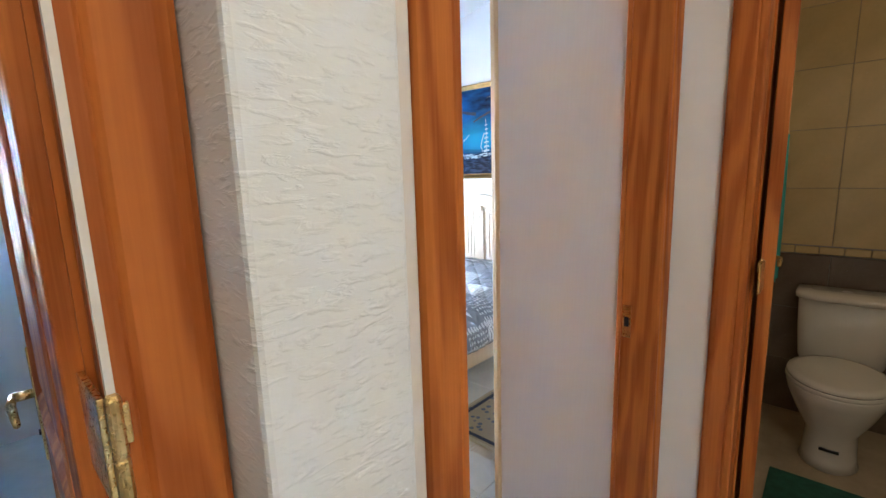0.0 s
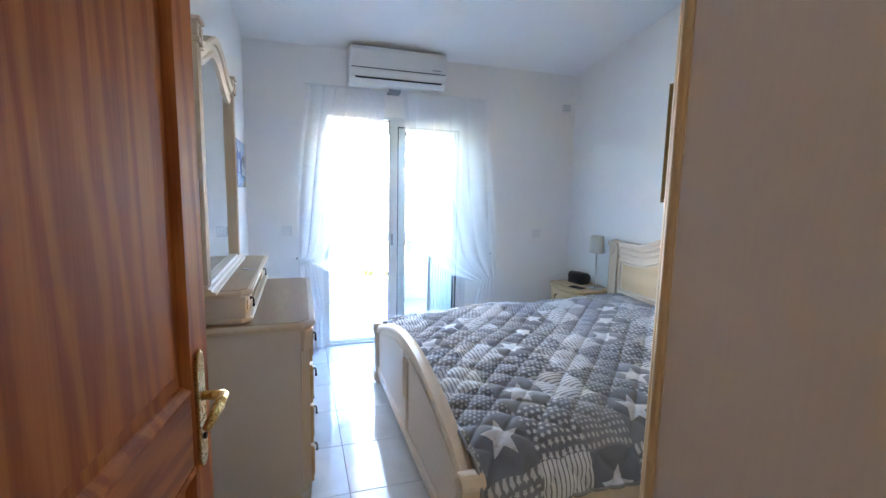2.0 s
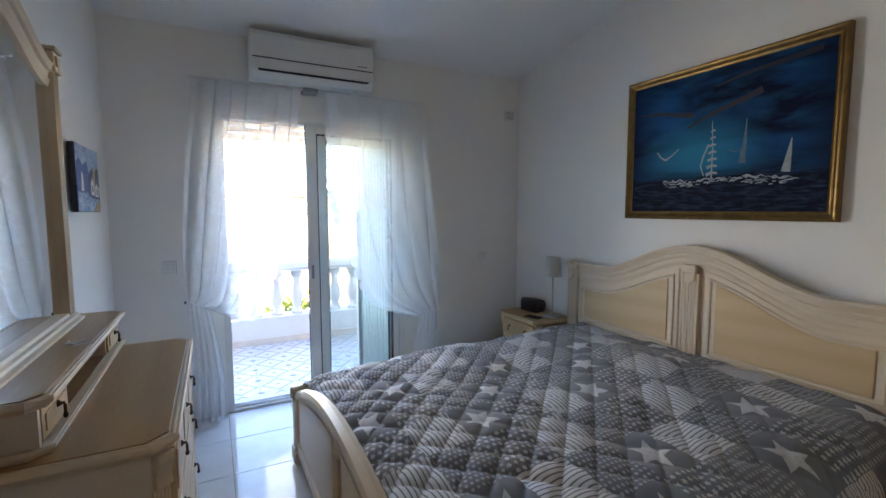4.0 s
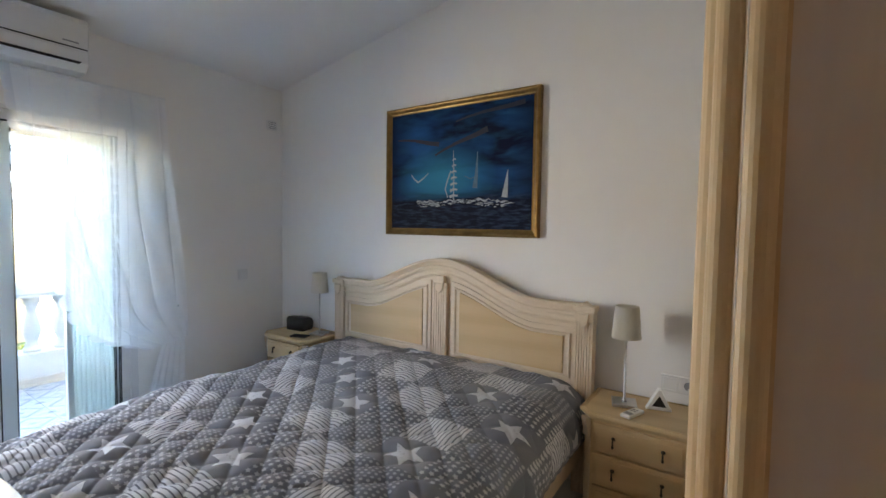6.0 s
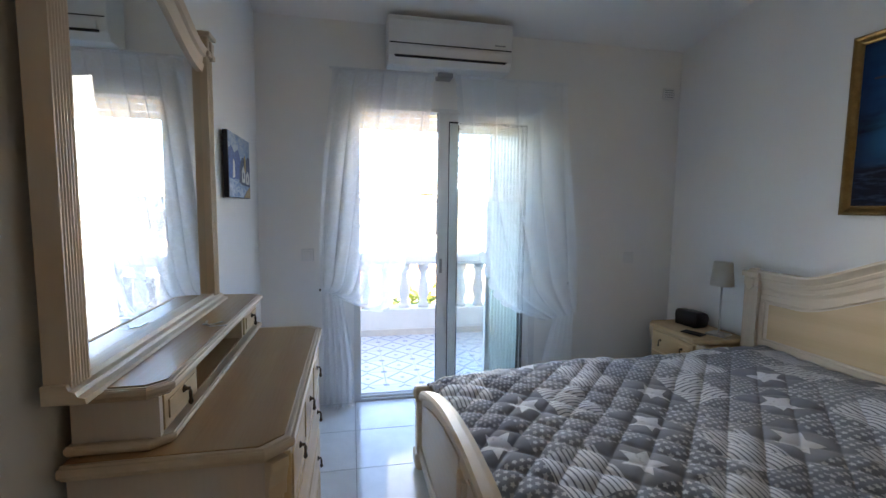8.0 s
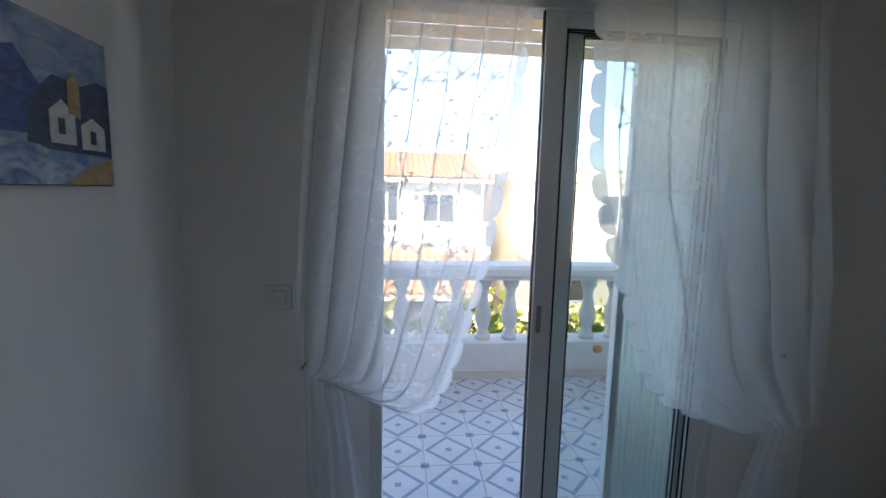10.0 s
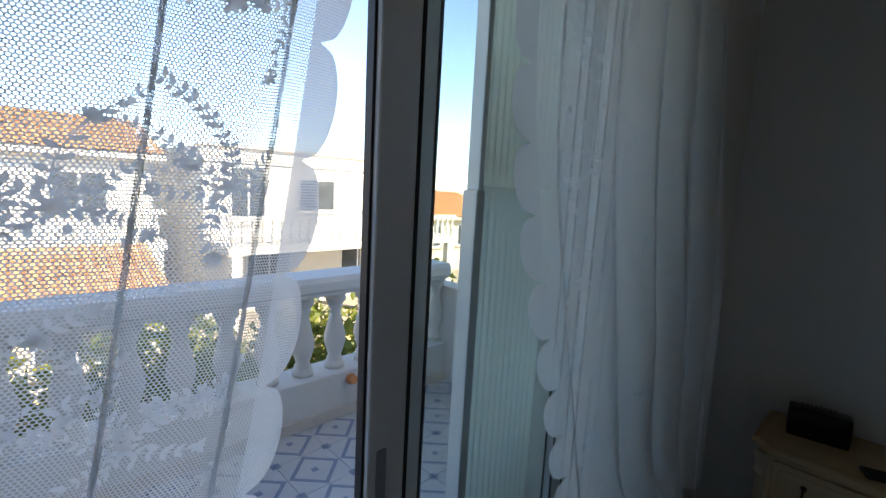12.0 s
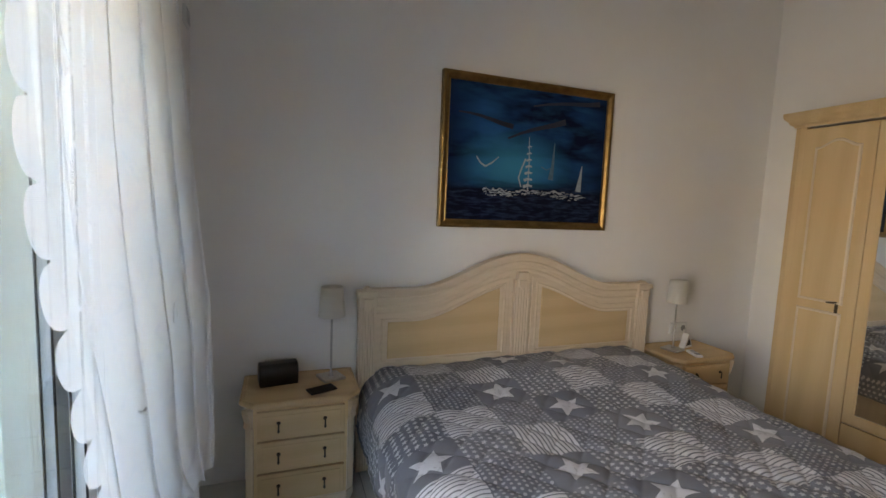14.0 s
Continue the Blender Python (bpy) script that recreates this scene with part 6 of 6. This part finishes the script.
for i in range(16):
    for j in range(6):
        t = new("balcony_tile", btm)
        t.location = (-1.3 + 0.281 * i, YN + 0.21 + 0.14 + 0.281 * j - 0.1, ZB)
        t.parent = bfl
setting("step_threshold", box(WIN_L - 0.02, WIN_R + 0.02, YN + 0.13, YN + 0.21, -0.06, 0.0, 0.004), M["masonry"], "white threshold stone of the balcony door", "sill")
bal = thing("balustrade", (0, 0, 0), "white masonry balcony balustrade with turned balusters", "balustrade", "", "structure")
part("plinth_wall", box(BXL, BXR, BYI, BYO, ZB, 0.235, 0.006), M["masonry"], bal)
part("skirting", box(BXL, BXR, BYI - 0.012, BYI, ZB, ZB + 0.07, 0.003), plain("pale_skirting_tile", (0.5, 0.45, 0.40), 0.35, 0, 0.08, 10, 0.05), bal)
part("handrail", sweep([(BXL, 5.905, 0.72), (BXR, 5.905, 0.72)], [(-0.105, 0), (-0.105, 0.02), (-0.125, 0.035), (-0.125, 0.085), (-0.11, 0.115), (0.11, 0.115), (0.125, 0.085), (0.125, 0.035), (0.105, 0.02), (0.105, 0)], (0, 0, 1)), M["masonry"], bal)
bprof = [(0.062, 0.0), (0.062, 0.035), (0.045, 0.045), (0.05, 0.06), (0.038, 0.075), (0.052, 0.12), (0.066, 0.17), (0.064, 0.21), (0.048, 0.28), (0.036, 0.34), (0.034, 0.37), (0.046, 0.385), (0.040, 0.40), (0.048, 0.415), (0.062, 0.43), (0.062, 0.487)]
bmesh_b = mesh_of("baluster", lathe(bprof, 18), M["masonry"], True)
for k in range(24):
    o = new("baluster", bmesh_b)
    o.location = (-1.86 + 0.2125 * k, 5.905, 0.234)
    o.parent = bal
ew = setting("wall_balcony_end", box(BXR, BXR + 0.15, YN + 0.2, BYO, -0.35, 0.66, 0.01), M["masonry"], "white balcony end parapet", "wall")
setting("wall_balcony_west", box(BXL - 0.15, BXL, YN + 0.2, BYO, -0.35, 1.8), M["masonry"], "white balcony end wall", "wall")
setting("facade", joined(box(-2.35, XW - 0.2, 3.2, YN + 0.2, -3.2, -0.06), box(-2.35, XW - 0.2, 3.2, YN + 0.2, 2.7, 3.0), box(-2.35, -2.2, 3.2, YN + 0.2, -0.06, 2.7), box(XE + 0.2, 6, 2.5, YN + 0.2, -3.2, 3.0), box(-2.35, 6, YN + 0.02, YN + 0.2, -3.2, -0.15)), M["masonry"], "white rendered outside of the house", "wall")
# unseen slab added overhead to keep the sun off the balcony
setting("roof_eave", box(-2.6, 6.2, -2, YN + 0.62, 3.42, 3.55), plain("ochre_roof_slab", (0.62, 0.38, 0.16), 0.85, 0, 0.08, 8, 0.2), "unseen ochre roof slab added to shade the balcony", "roof")
bp = thing("clay_bracket", (2.22, BYI, 0.18), "small broken clay drain spout on the parapet", "spout")
part("spout", moved(lathe([(0.03, 0), (0.034, 0.02), (0.026, 0.05)], 12), Matrix.Rotation(radians(80), 4, "X")), plain("terracotta", (0.5, 0.2, 0.08), 0.8), bp)

# ---- outside ----
asph = plain("dry_ground", (0.30, 0.26, 0.20), 0.95, 0, 0.2, 0.2, 0.3, 8, dist=0.02)
gb = bmesh.new()
gn = 40
R = [0, 20, 60, 200, 700, 2500]
gv = [[gb.verts.new((r * math.cos(2 * math.pi * k / gn), r * math.sin(2 * math.pi * k / gn), -3.3 - (0.0 if r < 60 else 0.012 * (r - 60) ** 0.9))) for k in range(gn)] for r in R[1:]]
c0 = gb.verts.new((0, 0, -3.3))
for k in range(gn):
    gb.faces.new((c0, gv[0][k], gv[0][(k + 1) % gn]))
    for a, b in zip(gv, gv[1:]):
        gb.faces.new((a[k], b[k], b[(k + 1) % gn], a[(k + 1) % gn]))
setting("ground", gb, asph, "pale dry ground around the houses", "ground")
render_w = plain("white_house_render", (0.62, 0.59, 0.53), 0.9, 0, 0.05, 0.8, 0.3, 12, dist=0.01)
cream_w = plain("cream_house_render", (0.58, 0.48, 0.35), 0.9, 0, 0.05, 0.8, 0.3, 12, dist=0.01)
clay = plain("clay_roof_tile", (0.52, 0.25, 0.11), 0.85, 0, 0.25, 1.5, 0.3, 20, dist=0.01)
M["pane_dark"] = plain("dark_window_pane", (0.05, 0.06, 0.07), 0.1, 0, 0.2, 2, 0)


def tiled_slope(x0, x1, y0, z0, y1, z1, pitch=0.24):
    """A sloping field of half-round clay tiles from the eave (y0, z0) up to (y1, z1)."""
    n = max(2, int((x1 - x0) / pitch))
    courses = []
    rows = max(2, int(math.hypot(y1 - y0, z1 - z0) / 0.38))
    for r in range(rows):
        ya, za, yb, zb = (y0 + (y1 - y0) * r / rows, z0 + (z1 - z0) * r / rows, y0 + (y1 - y0) * (r + 1.12) / rows, z0 + (z1 - z0) * (r + 1.12) / rows)
        prev, bm = None, bmesh.new()
        for k in range(n * 4 + 1):
            x = x0 + (x1 - x0) * k / (n * 4)
            h = 0.07 * abs(math.sin(math.pi * k / 4))
            cur = (bm.verts.new((x, ya, za + h + 0.035)), bm.verts.new((x, yb, zb + h)))
            if prev:
                bm.faces.new((prev[0], cur[0], cur[1], prev[1]))
            prev = cur
        courses.append(bm)
    return courses


def house(x0, x1, y0, y1, z0, z1, label, wall, roof, windows, terrace=None):
    h = thing("house", ((x0 + x1) / 2, y0, -3.3), label, "house")
    back = Matrix.Translation((-(x0 + x1) / 2, -y0, 3.3))

    def hp(nm, bm, mat, parent=h, lab=""):
        bm.transform(back)
        return part(nm, bm, mat, parent, lab)

    hp("wall", box(x0, x1, y0, y1, z0, z1), wall)
    if roof == "tile":
        for c in tiled_slope(x0 - 0.4, x1 + 0.4, y0 - 0.5, z1 - 0.05, (y0 + y1) / 2, z1 + (y1 - y0) * 0.17) + tiled_slope(x0 - 0.4, x1 + 0.4, y1 + 0.5, z1 - 0.05, (y0 + y1) / 2, z1 + (y1 - y0) * 0.17):
            hp("tile_course", c, clay)
        hp("gable", prism([(y0, z1), (y1, z1), ((y0 + y1) / 2, z1 + (y1 - y0) * 0.165)], x0 + 0.01, x1 - 0.01, "x"), wall)
        hp("eave", box(x0 - 0.35, x1 + 0.35, y0 - 0.42, y0 + 0.02, z1 - 0.2, z1 - 0.05), wall)
    elif roof == "lean":
        for c in tiled_slope(x0 - 0.3, x1 + 0.3, y0 - 0.5, z1 - 0.1, y1, z1 + 0.75):
            hp("tile_course", c, clay)
        hp("eave", box(x0 - 0.25, x1 + 0.25, y0 - 0.42, y0 + 0.02, z1 - 0.25, z1 - 0.08), wall)
    else:
        hp("parapet", joined(box(x0 - 0.08, x1 + 0.08, y0 - 0.08, y0 + 0.18, z1, z1 + 0.45), box(x0 - 0.08, x0 + 0.18, y0 + 0.18, y1, z1, z1 + 0.45), box(x1 - 0.18, x1 + 0.08, y0 + 0.18, y1, z1, z1 + 0.45)), wall)
        hp("coping", box(x0 - 0.14, x1 + 0.14, y0 - 0.14, y0 + 0.22, z1 + 0.45, z1 + 0.53), cream_w)
    for wx, wz, ww, wh in windows:
        w = hp("window", box(wx, wx + ww, y0 - 0.03, y0 + 0.02, wz, wz + wh), M["alu"])
        for s in range(2):
            hp("pane", box(wx + 0.06 + s * (ww / 2 - 0.02), wx + ww / 2 - 0.03 + s * (ww / 2 - 0.02), y0 - 0.045, y0 - 0.03, wz + 0.06, wz + wh - 0.06), M["pane_dark"], w)
        hp("sill", box(wx - 0.08, wx + ww + 0.08, y0 - 0.12, y0, wz - 0.08, wz), wall, w)
    if terrace:
        tz, td = terrace
        hp("terrace", box(x0, x1, y0 - td, y0 - 0.001, tz - 0.25, tz), wall)
        hp("terrace_rail", box(x0, x1, y0 - td, y0 - td + 0.16, tz + 0.78, tz + 0.9), wall)
        for k in range(int((x1 - x0) / 0.3)):
            hp("baluster", moved(lathe([(0.07, 0), (0.05, 0.1), (0.08, 0.3), (0.045, 0.6), (0.07, 0.78)], 8), Matrix.Translation((x0 + 0.15 + 0.3 * k, y0 - td + 0.08, tz))), wall)
        for px in (x0 + 0.1, (x0 + x1) / 2, x1 - 0.4):
            hp("pier", box(px, px + 0.3, y0 - td + 0.02, y0 - td + 0.3, -3.3, tz - 0.25), wall)
    return h


house(-9, 4.0, 20, 27, -3.3, 1.9, "white two-storey house with a terracotta tile roof", render_w, "tile", [(-2.5, 0.0, 1.2, 1.3), (-0.2, -0.3, 0.9, 2.0), (1.6, 0.1, 1.3, 1.2), (-5.5, 0.0, 1.2, 1.3), (1.2, -2.6, 1.4, 1.9)], (-0.6, 1.8))
house(-3.4, 3.0, 14.6, 17.2, -3.3, -1.3, "low white annexe with a sloping clay tile roof", cream_w, "lean", [(-1.9, -2.6, 1.2, 1.0), (0.9, -2.6, 1.3, 1.0)])
house(5.2, 14.5, 19, 26, -3.3, 1.8, "white flat-roofed house with a terrace", render_w, "flat", [(6.0, -0.2, 1.2, 1.9), (8.4, 0.2, 1.5, 1.2), (11.2, 0.2, 1.5, 1.2), (6.5, -2.8, 1.6, 1.6), (10.2, -2.8, 1.6, 1.6)], (-0.7, 2.2))
house(15.5, 22, 21, 28, -3.3, -0.2, "cream bungalow with a tile roof", cream_w, "tile", [(16.5, -1.9, 1.2, 1.2), (19, -1.9, 1.2, 1.2)])
house(-24, -11, 19, 27, -3.3, 2.4, "white house with a terracotta roof beyond the street", render_w, "tile", [(-14, 0.1, 1.3, 1.3), (-17, 0.1, 1.3, 1.3)])
house(26, 34, 34, 41, -3.3, -0.6, "distant white flat-roofed villa", render_w, "flat", [(27.5, -2.2, 1.3, 1.3), (30.5, -2.2, 1.3, 1.3)])
house(38, 47, 52, 60, -3.3, -0.2, "distant cream villa with a clay roof", cream_w, "tile", [(40, -2, 1.4, 1.3), (43, -2, 1.4, 1.3)])
house(8, 17, 46, 53, -3.3, 2.2, "distant white apartment block", render_w, "flat", [(9, 0, 1.3, 1.3), (12, 0, 1.3, 1.3), (14.5, 0, 1.3, 1.3)])
house(54, 66, 60, 70, -3.6, 0.2, "far white terrace of houses", render_w, "flat", [(56, -1.5, 1.5, 1.3), (60, -1.5, 1.5, 1.3)])
stone = plain("sandy_stone_wall", (0.55, 0.38, 0.20), 0.95, 0, 0.25, 1.6, 0.8, 6, dist=0.05)
gw = setting("garden_wall", box(-12, 16, 10.6, 10.9, -3.3, -1.55, 0.03), stone, "sandy stone garden wall", "wall")

foliage = Nodes("leaf_green")
oi = foliage.add("ShaderNodeNewGeometry", 8)
foliage.set(Base_Color=foliage.mix(oi, (0.06, 0.10, 0.015), (0.20, 0.20, 0.03)), Roughness=0.6)
ftl = foliage.add("ShaderNodeBsdfTranslucent", 0, None, Color=(0.16, 0.20, 0.03))
foliage.t.links.new(foliage.add("ShaderNodeMixShader", 0, None, i0=0.3, i1=foliage.bsdf.outputs[0], i2=ftl), foliage.out.inputs[0])
M["leaf"] = foliage.m
bark = plain("grey_bark", (0.12, 0.09, 0.06), 0.9, 0, 0.2, 10, 0.6, 40)


def bush_meshes(seed, n=1500):
    rnd = random.Random(seed)
    vs, fs = [], []
    lobes = [(rnd.uniform(-0.5, 0.5), rnd.uniform(-0.4, 0.4), rnd.uniform(0.5, 1.15), rnd.uniform(0.25, 0.45)) for _ in range(9)]
    for _ in range(n):
        lx, ly, lz, lr = rnd.choice(lobes)
        a, b, r = rnd.uniform(0, 6.28), rnd.uniform(-1.2, 1.5), lr * rnd.uniform(0.6, 1.0)
        p = Vector((lx + r * math.cos(a) * math.cos(b), ly + r * math.sin(a) * math.cos(b), lz + r * math.sin(b)))
        d = Vector((rnd.uniform(-1, 1), rnd.uniform(-1, 1), rnd.uniform(-0.4, 1))).normalized()
        s = d.cross(Vector((rnd.uniform(-1, 1), rnd.uniform(-1, 1), 0.2))).normalized()
        ln = rnd.uniform(0.06, 0.12)
        k = len(vs)
        vs += [p, p + d * ln * 0.5 + s * ln * 0.22, p + d * ln, p + d * ln * 0.5 - s * ln * 0.22]
        fs.append((k, k + 1, k + 2, k + 3))
    me = bpy.data.meshes.new("crown")
    me.from_pydata([tuple(v) for v in vs], [], fs)
    me.materials.append(M["leaf"])
    tr = bmesh.new()
    tr = joined(*[rod((0, 0, 0), (lx * 0.8, ly * 0.8, lz), 0.035, 6, None, 0.012) for lx, ly, lz, _ in lobes[:6]])
    return me, mesh_of("stem", tr, bark)


for v in range(3):
    cm, sm = bush_meshes(20 + v)
    for k in range(5):
        rnd = random.Random(100 * v + k)
        bx = (-4.5, -2.6, -1.2, 0.1, 1.2, 2.1, 2.9, 3.7, 4.6, 5.6, 6.6, 7.8, 9.0, 10.4, 12.0)[k * 3 + v]
        bs = thing("bush", (bx, rnd.uniform(8.6, 9.9), -3.3), "leafy yellow-green garden bush below the balcony", "bush", "bushes in the garden", "", rnd.uniform(0, 360))
        s = rnd.uniform(1.75, 2.15)
        for nm, me in (("stem", sm), ("crown", cm)):
            o = new(nm, me)
            o.parent = bs
            o.scale = (s, s, s)
